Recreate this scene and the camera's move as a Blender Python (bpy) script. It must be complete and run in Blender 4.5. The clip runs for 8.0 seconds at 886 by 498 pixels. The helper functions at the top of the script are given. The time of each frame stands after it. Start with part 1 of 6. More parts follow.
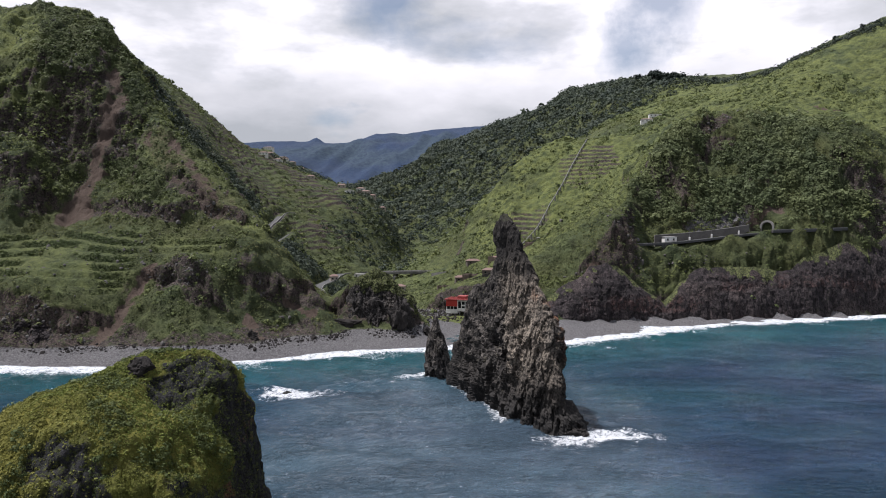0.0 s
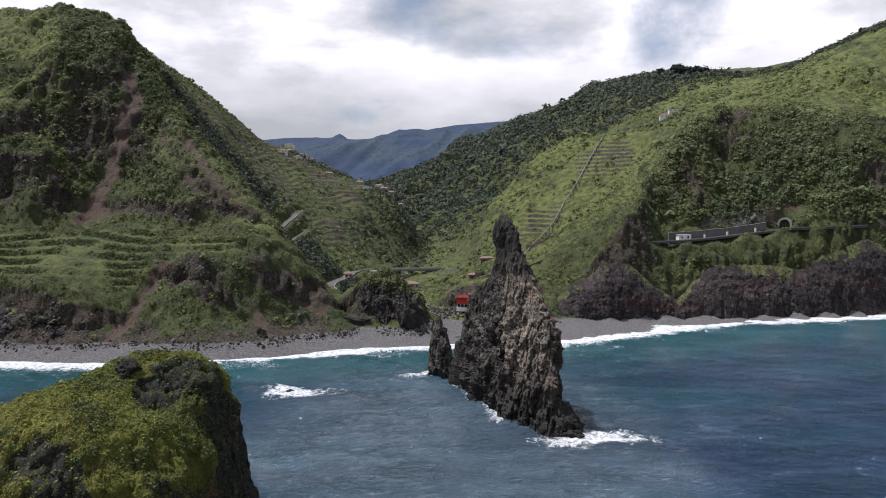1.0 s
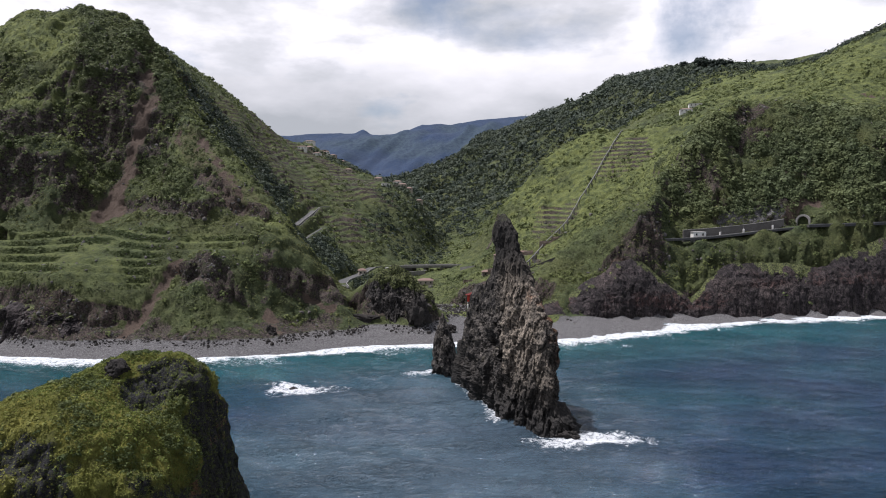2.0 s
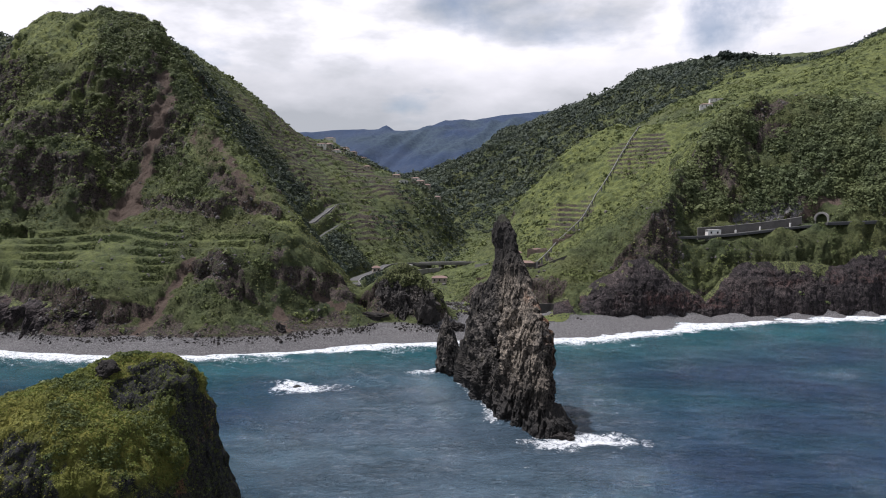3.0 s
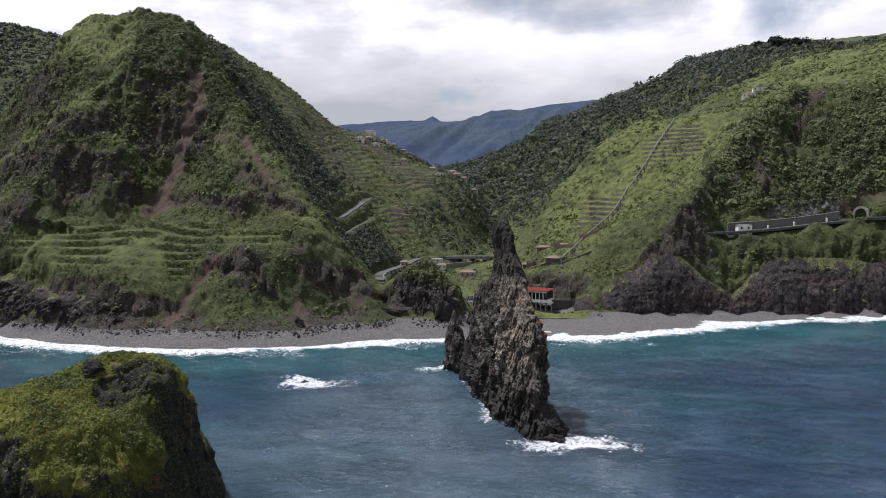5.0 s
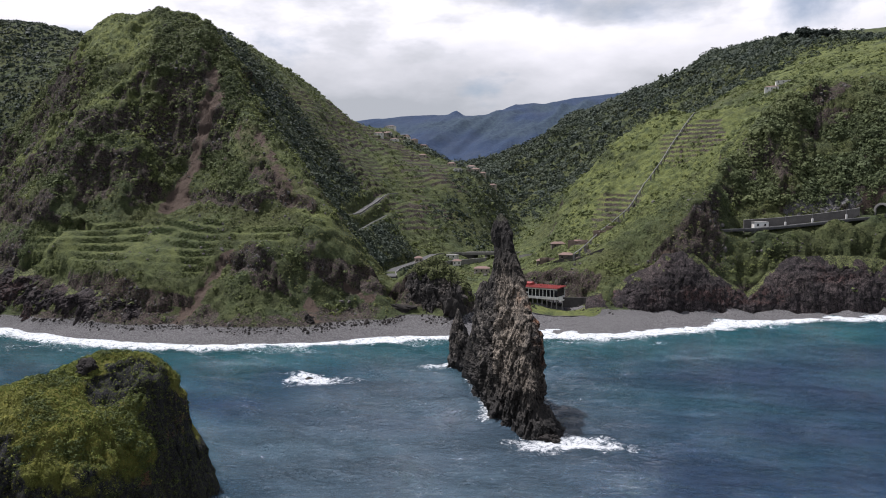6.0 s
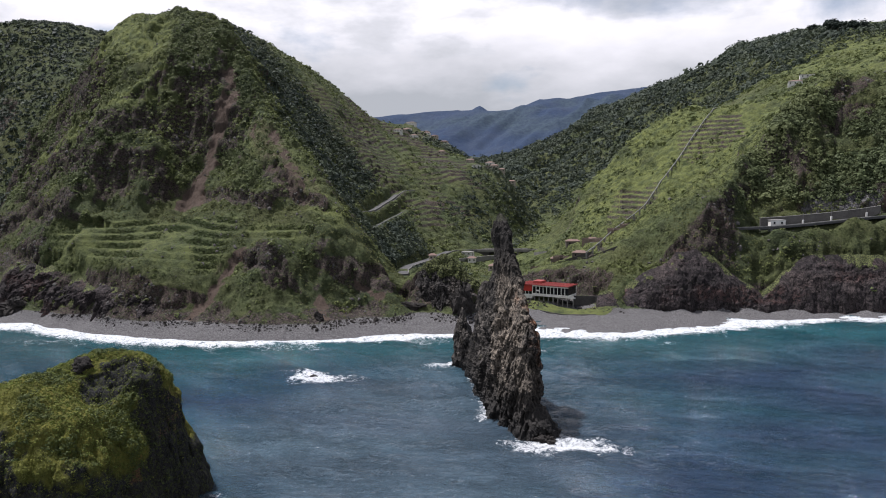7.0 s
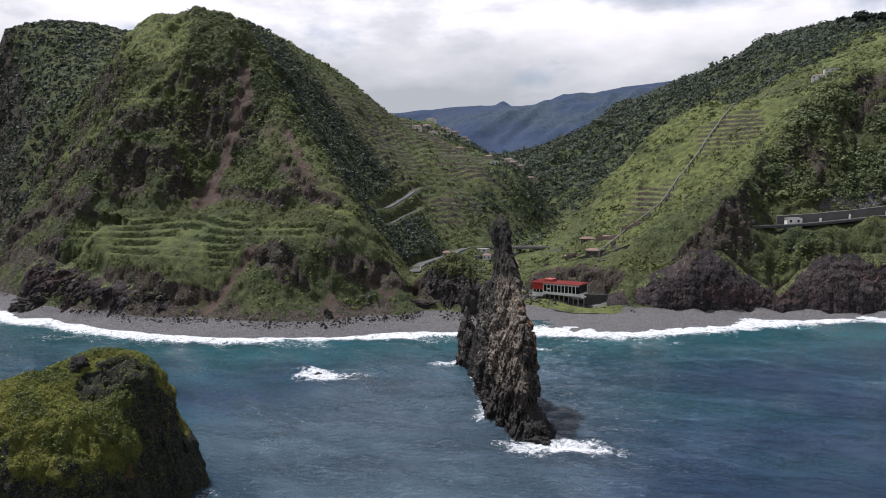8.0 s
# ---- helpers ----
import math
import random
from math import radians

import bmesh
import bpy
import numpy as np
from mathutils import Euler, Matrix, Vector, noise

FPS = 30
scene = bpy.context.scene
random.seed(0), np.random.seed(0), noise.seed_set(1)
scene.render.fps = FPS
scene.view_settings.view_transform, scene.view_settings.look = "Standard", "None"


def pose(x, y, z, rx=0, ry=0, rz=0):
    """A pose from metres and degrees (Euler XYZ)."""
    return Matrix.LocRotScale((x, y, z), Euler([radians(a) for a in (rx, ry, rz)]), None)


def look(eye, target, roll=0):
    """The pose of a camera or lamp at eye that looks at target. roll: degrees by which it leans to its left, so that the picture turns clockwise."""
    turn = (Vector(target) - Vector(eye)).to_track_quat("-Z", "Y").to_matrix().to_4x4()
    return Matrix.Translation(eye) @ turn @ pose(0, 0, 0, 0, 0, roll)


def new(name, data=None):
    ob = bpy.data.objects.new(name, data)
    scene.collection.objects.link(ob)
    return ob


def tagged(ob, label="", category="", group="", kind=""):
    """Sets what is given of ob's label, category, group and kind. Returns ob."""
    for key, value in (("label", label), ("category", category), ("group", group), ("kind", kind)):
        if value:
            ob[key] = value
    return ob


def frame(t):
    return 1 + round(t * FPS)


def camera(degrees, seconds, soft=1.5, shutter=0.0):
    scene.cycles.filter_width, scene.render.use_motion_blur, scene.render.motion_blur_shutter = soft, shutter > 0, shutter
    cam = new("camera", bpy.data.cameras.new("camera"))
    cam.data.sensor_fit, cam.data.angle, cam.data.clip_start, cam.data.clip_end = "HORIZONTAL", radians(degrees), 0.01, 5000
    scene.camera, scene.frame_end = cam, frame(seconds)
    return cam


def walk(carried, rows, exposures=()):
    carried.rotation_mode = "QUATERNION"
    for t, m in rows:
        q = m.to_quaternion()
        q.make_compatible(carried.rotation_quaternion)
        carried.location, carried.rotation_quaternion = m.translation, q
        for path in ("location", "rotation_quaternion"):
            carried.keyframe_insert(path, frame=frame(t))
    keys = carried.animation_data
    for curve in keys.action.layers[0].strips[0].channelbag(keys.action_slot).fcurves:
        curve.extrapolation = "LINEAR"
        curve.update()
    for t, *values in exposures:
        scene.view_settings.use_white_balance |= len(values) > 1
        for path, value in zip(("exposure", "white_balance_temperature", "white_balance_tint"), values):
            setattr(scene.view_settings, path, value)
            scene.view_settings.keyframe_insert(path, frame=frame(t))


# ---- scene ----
cam = camera(66.5, 8.0, 1.0)
METRES, EYE, TILT, LEAN, TURN = 50.0, 44.4, -2.1, 0.17, 0.0
ROWS = [
    (0.0, 0.0, 0.0, 0.0, 0.0, 0.0, -0.0),
    (0.5, 0.0614, -0.0037, 0.0123, 1.04, -0.2, 0.0),
    (1.0, 0.1227, -0.0069, 0.0242, 2.06, -0.4, -0.01),
    (1.5, 0.1837, -0.009, 0.036, 3.1, -0.62, -0.0),
    (3.0, 0.3689, -0.0107, 0.0734, 6.22, -1.23, -0.0),
    (3.5, 0.4302, -0.0084, 0.0859, 7.26, -1.42, -0.0),
    (4.0, 0.4915, -0.0055, 0.0973, 8.29, -1.61, -0.0),
    (4.5, 0.552, -0.0013, 0.109, 9.33, -1.81, 0.0),
    (6.0, 0.7352, 0.0215, 0.145, 12.5, -2.55, -0.01),
    (6.5, 0.7951, 0.0328, 0.1564, 13.55, -2.74, -0.02),
    (7.0, 0.8553, 0.0433, 0.1677, 14.61, -2.95, -0.03),
    (7.5, 0.9152, 0.0541, 0.1796, 15.65, -3.16, -0.03),
    (8.0, 0.9754, 0.066, 0.1913, 16.7, -3.35, -0.04),
]
walk(cam, [(t, pose(0, 0, EYE, TILT, LEAN, TURN) @ pose(METRES * x, METRES * y, METRES * z, 90 + pitch, roll, yaw)) for t, x, y, z, yaw, pitch, roll in ROWS], [(0.0, 0.45, 6280.0, 13.0), (8.0, 0.45, 6280.0, 13.0)])

# ---- sky and sun ----
SUN_AZIMUTH, SUN_HEIGHT = -80.0, 67.0  # degrees clockwise from straight ahead, and above the horizon
world = bpy.data.worlds.new("sky")
scene.world = world
world.use_nodes = True


class Nodes:
    """A short way to write node trees."""

    def __init__(self, tree):
        self.tree = tree
        tree.nodes.clear()

    def add(self, kind, sets=None, **links):
        node = self.tree.nodes.new(kind)
        for key, value in (sets or {}).items():
            self.choose(node, key, value)
        for key, value in links.items():
            name = key.replace("_", " ")
            sock = node.inputs[int(name[1:])] if name[0] == "i" and name[1:].isdigit() else node.inputs[name]
            if isinstance(value, bpy.types.NodeSocket):
                self.tree.links.new(value, sock)
            else:
                sock.default_value = value
        return node

    def choose(self, node, key, value):
        if key == "operation":
            node.operation = value
        elif key == "use_clamp":
            node.use_clamp = value
        elif key == "attribute_name":
            node.attribute_name = value
        elif key == "data_type":
            node.data_type = value
        elif key == "blend_type":
            node.blend_type = value

    def ramp(self, fac, stops, mode="LINEAR"):
        node = self.add("ShaderNodeValToRGB", Fac=fac)
        node.color_ramp.interpolation = mode
        el = node.color_ramp.elements
        while len(el) < len(stops):
            el.new(0.5)
        for e, (p, c) in zip(el, stops):
            e.position = p
            e.color = (c, c, c, 1) if isinstance(c, (int, float)) else (*c, 1)
        return node.outputs[0]

    def mix(self, fac, a, b, blend="MIX"):
        node = self.add("ShaderNodeMix", {"data_type": "RGBA", "blend_type": blend})
        for sock, value in zip((node.inputs[0], node.inputs[6], node.inputs[7]), (fac, a, b)):
            if isinstance(value, bpy.types.NodeSocket):
                self.tree.links.new(value, sock)
            elif isinstance(value, (int, float)):
                sock.default_value = value
            else:
                sock.default_value = (*value, 1)
        return node.outputs[2]

    def math(self, op, a, b=0.0, clamp=False):
        return self.add("ShaderNodeMath", {"operation": op, "use_clamp": clamp}, i0=a, i1=b).outputs[0]

    def noise(self, vec, scale, detail=5.0, rough=0.6, dist=0.0):
        return self.add("ShaderNodeTexNoise", None, Vector=vec, Scale=scale, Detail=detail, Roughness=rough, Distortion=dist).outputs[0]


n = Nodes(world.node_tree)
sky = n.add("ShaderNodeTexSky")
sky.sky_type, sky.sun_disc, sky.sun_elevation, sky.sun_rotation = "NISHITA", False, radians(SUN_HEIGHT), radians(SUN_AZIMUTH)
sky.altitude, sky.dust_density = 50.0, 1.2
view = n.add("ShaderNodeTexCoord").outputs["Generated"]
flat = n.add("ShaderNodeMapping", None, Vector=view, Scale=(1.0, 1.0, 2.2), Location=(1.3, 6.2, 4.4)).outputs[0]
heap = n.noise(flat, 2.6, 8.0, 0.55)
cover = n.ramp(heap, [(0.3, 0.0), (0.42, 1.0)])
shade = n.noise(n.add("ShaderNodeMapping", None, Vector=view, Scale=(1.0, 1.0, 2.6), Location=(7.1, 3.4, 2.3)).outputs[0], 3.6, 6.0, 0.55)
puff = n.ramp(shade, [(0.36, (6.0, 6.15, 6.4)), (0.48, (8.2, 8.2, 8.6)), (0.58, (11.9, 11.6, 12.0))])
height = n.add("ShaderNodeSeparateXYZ", None, Vector=view).outputs[2]
base = n.ramp(n.math("ADD", height, n.math("MULTIPLY", n.math("SUBTRACT", shade, 0.5), 0.22)), [(0.13, (5.1, 5.3, 5.6)), (0.25, (11.5, 11.2, 11.6))])
puff = n.mix(1.0, puff, base, "DARKEN")
broken = n.ramp(n.math("ADD", height, n.math("MULTIPLY", n.math("SUBTRACT", heap, 0.5), 1.6)), [(0.52, 1.0), (0.8, 0.12)])
rag = n.math("MULTIPLY", n.math("SUBTRACT", n.noise(view, 11.0, 7.0, 0.62), 0.5), 1.1)
for way, reach in (((-0.073, 0.949, 0.315), 0.06), ((0.256, 0.938, 0.236), 0.05), ((0.29, 0.909, 0.305), 0.06)):
    far_off = n.add("ShaderNodeVectorMath", {"operation": "DISTANCE"}, i0=view, i1=way).outputs[1]
    cover = n.math("MULTIPLY", cover, n.ramp(n.math("ADD", n.math("DIVIDE", far_off, reach * 2), rag), [(0.15, 0.35), (0.6, 1.0)]))
mixed = n.mix(n.math("MULTIPLY", cover, broken), sky.outputs[0], puff)
n.add("ShaderNodeOutputWorld", None, Surface=n.add("ShaderNodeBackground", None, Color=mixed, Strength=0.07).outputs[0])

sun = new("sun", bpy.data.lights.new("sun", "SUN"))
sun.data.energy, sun.data.angle, sun.data.color = 5.0, radians(1.0), (1.0, 0.965, 0.945)
az, el = radians(SUN_AZIMUTH), radians(SUN_HEIGHT)
sun.matrix_world = look((math.sin(az) * math.cos(el) * 900, math.cos(az) * math.cos(el) * 900, math.sin(el) * 900), (0, 0, 0))


# ---- noise in numpy ----
def hash01(ix, iy, iz, seed):
    h = (ix * 374761393 + iy * 668265263 + iz * 2147483647 + seed * 1274126177) & 0xFFFFFFFF
    h = ((h ^ (h >> 13)) * 1274126177) & 0xFFFFFFFF
    h = ((h ^ (h >> 16)) * 2246822519) & 0xFFFFFFFF
    return ((h ^ (h >> 15)) & 0xFFFFFF) / float(0xFFFFFF)


def value_noise(p, seed=0):
    b = np.floor(p).astype(np.int64)
    f = p - b
    f = f * f * (3 - 2 * f)
    out = 0.0
    for dx in (0, 1):
        wx = f[:, 0] if dx else 1 - f[:, 0]
        for dy in (0, 1):
            wy = f[:, 1] if dy else 1 - f[:, 1]
            for dz in (0, 1):
                wz = f[:, 2] if dz else 1 - f[:, 2]
                out = out + wx * wy * wz * hash01(b[:, 0] + dx, b[:, 1] + dy, b[:, 2] + dz, seed)
    return out * 2 - 1


def fbm(p, size, octaves=5, seed=0, gain=0.5, ridged=False):
    """Noise from about -1 to 1, whose largest lumps are of that size in metres (a number or one for each axis)."""
    q = np.asarray(p, float) / np.asarray(size, float)
    amp, total, out = 1.0, 0.0, 0.0
    for k in range(octaves):
        v = value_noise(q, seed + 17 * k)
        out = out + amp * ((0.62 - 2 * np.abs(v)) if ridged else v)
        total += amp
        amp *= gain
        q = q * 2.03 + 11.7
    return out / total * 1.6


def cells(p, size, seed=0):
    """Broken blocks: a random number for each block, and how deep in a crack a point lies."""
    q = np.asarray(p, float) / np.asarray(size, float)
    b = np.floor(q).astype(np.int64)
    d1, d2, tone = np.full(len(q), 9.0), np.full(len(q), 9.0), np.zeros(len(q))
    for dx in (-1, 0, 1):
        for dy in (-1, 0, 1):
            for dz in (-1, 0, 1):
                i, j, k = b[:, 0] + dx, b[:, 1] + dy, b[:, 2] + dz
                d = (i + hash01(i, j, k, seed) - q[:, 0]) ** 2 + (j + hash01(i, j, k, seed + 1) - q[:, 1]) ** 2 + (k + hash01(i, j, k, seed + 2) - q[:, 2]) ** 2
                nearer = d < d1
                d2 = np.where(nearer, d1, np.minimum(d2, d))
                tone = np.where(nearer, hash01(i, j, k, seed + 3), tone)
                d1 = np.where(nearer, d, d1)
    return tone, np.clip(1 - (np.sqrt(d2) - np.sqrt(d1)) / 0.25, 0, 1)


def domes(p, size, seed=0):
    """Rounded heads packed side by side, from 0 in the gaps to 1 on top."""
    q_ = np.asarray(p, float)[:, :2] / size
    b = np.floor(q_).astype(np.int64)
    best = np.full(len(q_), 9.0)
    for dx in (-1, 0, 1):
        for dy in (-1, 0, 1):
            i, j = b[:, 0] + dx, b[:, 1] + dy
            grown = 0.6 + 0.4 * hash01(i, j, i * 0, seed + 2)
            d = ((i + hash01(i, j, i * 0, seed) - q_[:, 0]) ** 2 + (j + hash01(i, j, i * 0, seed + 1) - q_[:, 1]) ** 2) / grown
            best = np.minimum(best, d)
    return np.clip(1 - best / 0.75, 0, 1)


def smooth(a, b, x):
    t = np.clip((x - a) / (b - a), 0, 1)
    return t * t * (3 - 2 * t)


def near_line(p, line):
    """Distance of the points p from a line of corners."""
    best = np.full(len(p), 1e9)
    for a, b in zip(line[:-1], line[1:]):
        a, b = np.array(a, float), np.array(b, float)
        k = p[:, :len(a)] - a
        t = np.clip(k @ (b - a) / max((b - a) @ (b - a), 1e-9), 0, 1)
        best = np.minimum(best, np.linalg.norm(k - t[:, None] * (b - a), axis=1))
    return best


class Relief:
    """A surface of heights stretched over crest, brow, terrace and foot lines."""

    def __init__(self, lines, points, step=14.0, soft=2.5, gap=3.0):
        c = []
        for line in lines:
            for a, b in zip(line[:-1], line[1:]):
                a, b = np.array(a, float), np.array(b, float)
                k = max(1, int(np.linalg.norm((b - a)[:2]) / step))
                c += [a + (b - a) * i / k for i in range(k)]
            c.append(np.array(line[-1], float))
        for group in points:
            c += [np.array(q, float) for q in group]
        c = np.array(c)
        keep = [0]
        for i in range(1, len(c)):
            if np.min(np.linalg.norm(c[keep][:, :2] - c[i, :2], axis=1)) > gap:
                keep.append(i)
        c = c[keep]
        self.xy, self.soft = c[:, :2], soft
        m = len(c)
        k = np.zeros((m + 3, m + 3))
        k[:m, :m] = -self.kernel(self.xy) + 0.4 * np.eye(m)
        k[:m, m], k[:m, m + 1:] = 1, self.xy / 100
        k[m, :m], k[m + 1:, :m] = 1, self.xy.T / 100
        self.w = np.linalg.solve(k, np.concatenate([c[:, 2], [0, 0, 0]]))

    def kernel(self, q):
        d = q[:, None, :] - self.xy[None]
        return np.sqrt((d * d).sum(2) + self.soft ** 2)

    def __call__(self, q):
        out = np.zeros(len(q))
        m = len(self.xy)
        for i in range(0, len(q), 8000):
            s = q[i:i + 8000]
            out[i:i + 8000] = -self.kernel(s) @ self.w[:m] + self.w[m] + s @ self.w[m + 1:] / 100
        return out


# ---- meshes and tags ----
def mesh_from(name, verts, faces, material, smooth_faces=True, colours=None):
    """One mesh from arrays of corners and of triangles or quads."""
    me = bpy.data.meshes.new(name)
    faces = np.asarray(faces, np.int32)
    k = faces.shape[1]
    me.vertices.add(len(verts))
    me.vertices.foreach_set("co", np.asarray(verts, np.float32).ravel())
    me.loops.add(faces.size)
    me.loops.foreach_set("vertex_index", faces.ravel())
    me.polygons.add(len(faces))
    me.polygons.foreach_set("loop_start", np.arange(0, faces.size, k, dtype=np.int32))
    me.polygons.foreach_set("use_smooth", np.full(len(faces), smooth_faces))
    me.update(calc_edges=True)
    if colours is not None:
        a = me.attributes.new("cover", "FLOAT_COLOR", "POINT")
        a.data.foreach_set("color", np.asarray(colours, np.float32).ravel())
    me.materials.append(material)
    return me


def part(name, bm, material, parent=None, label=""):
    """One bmesh as one mesh object, under a thing or a part."""
    me = bpy.data.meshes.new(name)
    bm.to_mesh(me)
    bm.free()
    me.materials.append(material)
    ob = new(name, me)
    if parent is not None:
        ob.parent = parent
    return tagged(ob, label)


def box(bm, x0, x1, y0, y1, z0, z1, bevel=0.0):
    m = Matrix.Translation(((x0 + x1) / 2, (y0 + y1) / 2, (z0 + z1) / 2)) @ Matrix.Diagonal((x1 - x0, y1 - y0, z1 - z0, 1))
    vs = bmesh.ops.create_cube(bm, size=1.0, matrix=m)["verts"]
    if bevel:
        es = list({e for v in vs for e in v.link_edges})
        bmesh.ops.bevel(bm, geom=es, offset=bevel, segments=1, affect="EDGES")
    return bm


def boxed(*args, bevel=0.0):
    return box(bmesh.new(), *args, bevel=bevel)


def thing(name, at, turn, label, category, group=""):
    ob = new(name)
    ob.matrix_world = pose(*at, 0, 0, turn)
    return tagged(ob, label, category, group)


# ---- materials ----
def material(name):
    m = bpy.data.materials.new(name)
    m.use_nodes = True
    return m, Nodes(m.node_tree)


def finish(n, colour, rough=0.85, height=None, strength=0.5, distance=0.3, spec=0.3, metal=0.0):
    b = n.add("ShaderNodeBsdfPrincipled", None, Base_Color=colour, Roughness=rough, Metallic=metal)
    b.inputs["Specular IOR Level"].default_value = spec
    if height is not None:
        n.tree.links.new(n.add("ShaderNodeBump", None, Height=height, Strength=strength, Distance=distance).outputs[0], b.inputs["Normal"])
    n.add("ShaderNodeOutputMaterial", None, Surface=b.outputs[0])


def hill_material(name, grass_a, grass_b, lush, rock_a, rock_b, earth, pebble, size=1.0, gaps=0.85):
    m, n = material(name)
    co = n.add("ShaderNodeTexCoord").outputs["Object"]
    mask = n.add("ShaderNodeSeparateColor", None, Color=n.add("ShaderNodeAttribute", {"attribute_name": "cover"}).outputs["Color"])
    stones = n.add("ShaderNodeAttribute", {"attribute_name": "cover"}).outputs["Alpha"]
    big = n.noise(co, 0.035 * size, 4.0, 0.6)
    mid = n.noise(co, 0.22 * size, 6.0, 0.65)
    fine = n.noise(co, 1.3 * size, 5.0, 0.7)
    streak = n.noise(n.add("ShaderNodeMapping", None, Vector=co, Scale=(1.0, 1.0, 0.22)).outputs[0], 0.42 * size, 7.0, 0.7, 0.4)
    green = n.mix(n.ramp(mid, [(0.35, 0.0), (0.65, 1.0)]), grass_a, grass_b)
    green = n.mix(n.math("MULTIPLY", n.ramp(big, [(0.35, 0.0), (0.65, 1.0)]), 0.45), green, (grass_b[0] * 1.5, grass_b[1] * 1.15, grass_b[2] * 0.9))
    green = n.mix(mask.outputs["Blue"], green, n.mix(n.ramp(mid, [(0.3, 0.0), (0.7, 1.0)]), (lush[0] * 0.62, lush[1] * 0.66, lush[2] * 0.7), (lush[0] * 1.4, lush[1] * 1.25, lush[2] * 0.95)))
    grit = n.noise(co, 4.0 * size, 3.0, 0.7)
    # Shade between plants and leaf highlights are put into the colour by noise.
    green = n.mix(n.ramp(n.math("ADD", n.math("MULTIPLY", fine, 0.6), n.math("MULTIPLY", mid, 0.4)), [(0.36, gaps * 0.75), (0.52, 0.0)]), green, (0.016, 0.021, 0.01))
    green = n.mix(n.ramp(fine, [(0.56, 0.0), (0.74, 0.5 * gaps)]), green, (0.15, 0.165, 0.07))
    rock = n.mix(n.ramp(streak, [(0.34, 0.0), (0.62, 1.0)]), rock_a, rock_b)
    rock = n.mix(n.ramp(big, [(0.45, 0.0), (0.7, 0.5)]), rock, (rock_b[0] * 0.85, rock_b[1] * 0.7, rock_b[2] * 0.62))
    # Crevice shade painted near-black where the fine noise dips.
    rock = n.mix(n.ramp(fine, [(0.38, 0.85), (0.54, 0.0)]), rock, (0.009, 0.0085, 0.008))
    rock = n.mix(n.ramp(n.math("ADD", n.math("MULTIPLY", grit, 0.6), n.math("MULTIPLY", fine, 0.4)), [(0.52, 0.0), (0.64, 0.75)]), rock, (rock_b[0] * 2.2, rock_b[1] * 2.2, rock_b[2] * 2.25))
    rock = n.mix(n.ramp(n.math("ADD", n.math("MULTIPLY", n.noise(co, 0.6 * size, 5.0, 0.75), 0.7), n.math("MULTIPLY", grit, 0.3)), [(0.5, 0.0), (0.6, 0.8)]), rock, (grass_b[0] * 0.75, grass_b[1] * 0.72, grass_b[2] * 0.7))
    soil = n.mix(n.ramp(fine, [(0.3, 0.0), (0.7, 1.0)]), earth, (earth[0] * 1.5, earth[1] * 1.45, earth[2] * 1.4))
    gravel = n.mix(n.ramp(n.noise(co, 1.9, 4.0, 0.8), [(0.38, 0.0), (0.66, 1.0)]), (pebble[0] * 0.4, pebble[1] * 0.4, pebble[2] * 0.4), (pebble[0] * 1.3, pebble[1] * 1.3, pebble[2] * 1.3))

    def edge(value, lo=0.32, hi=0.62):
        blur = n.math("ADD", n.math("ADD", value, n.math("MULTIPLY", n.math("SUBTRACT", mid, 0.5), 0.7)), n.math("MULTIPLY", n.math("SUBTRACT", fine, 0.5), 0.55))
        return n.ramp(blur, [(lo, 0.0), (hi, 1.0)])

    colour = n.mix(edge(mask.outputs["Red"]), green, rock)
    colour = n.mix(edge(mask.outputs["Green"]), colour, soil)
    colour = n.mix(edge(stones), colour, gravel)
    height = n.math("ADD", n.math("ADD", n.math("MULTIPLY", fine, 0.7), n.math("MULTIPLY", grit, 0.25)), streak)
    finish(n, colour, 0.95, height, 1.0, 1.3 / size, 0.15)
    return m


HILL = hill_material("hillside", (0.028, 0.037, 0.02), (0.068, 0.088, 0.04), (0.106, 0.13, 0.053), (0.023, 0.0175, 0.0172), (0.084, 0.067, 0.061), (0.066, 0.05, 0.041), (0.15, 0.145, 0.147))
# Distance haze is put into these base colours as blue.
HAZED_FAR = hill_material("hazed_far_hillside", (0.023, 0.04, 0.084), (0.03, 0.05, 0.095), (0.038, 0.06, 0.1), (0.03, 0.043, 0.078), (0.038, 0.053, 0.088), (0.1, 0.08, 0.06), (0.1, 0.1, 0.1), 0.35, 0.3)


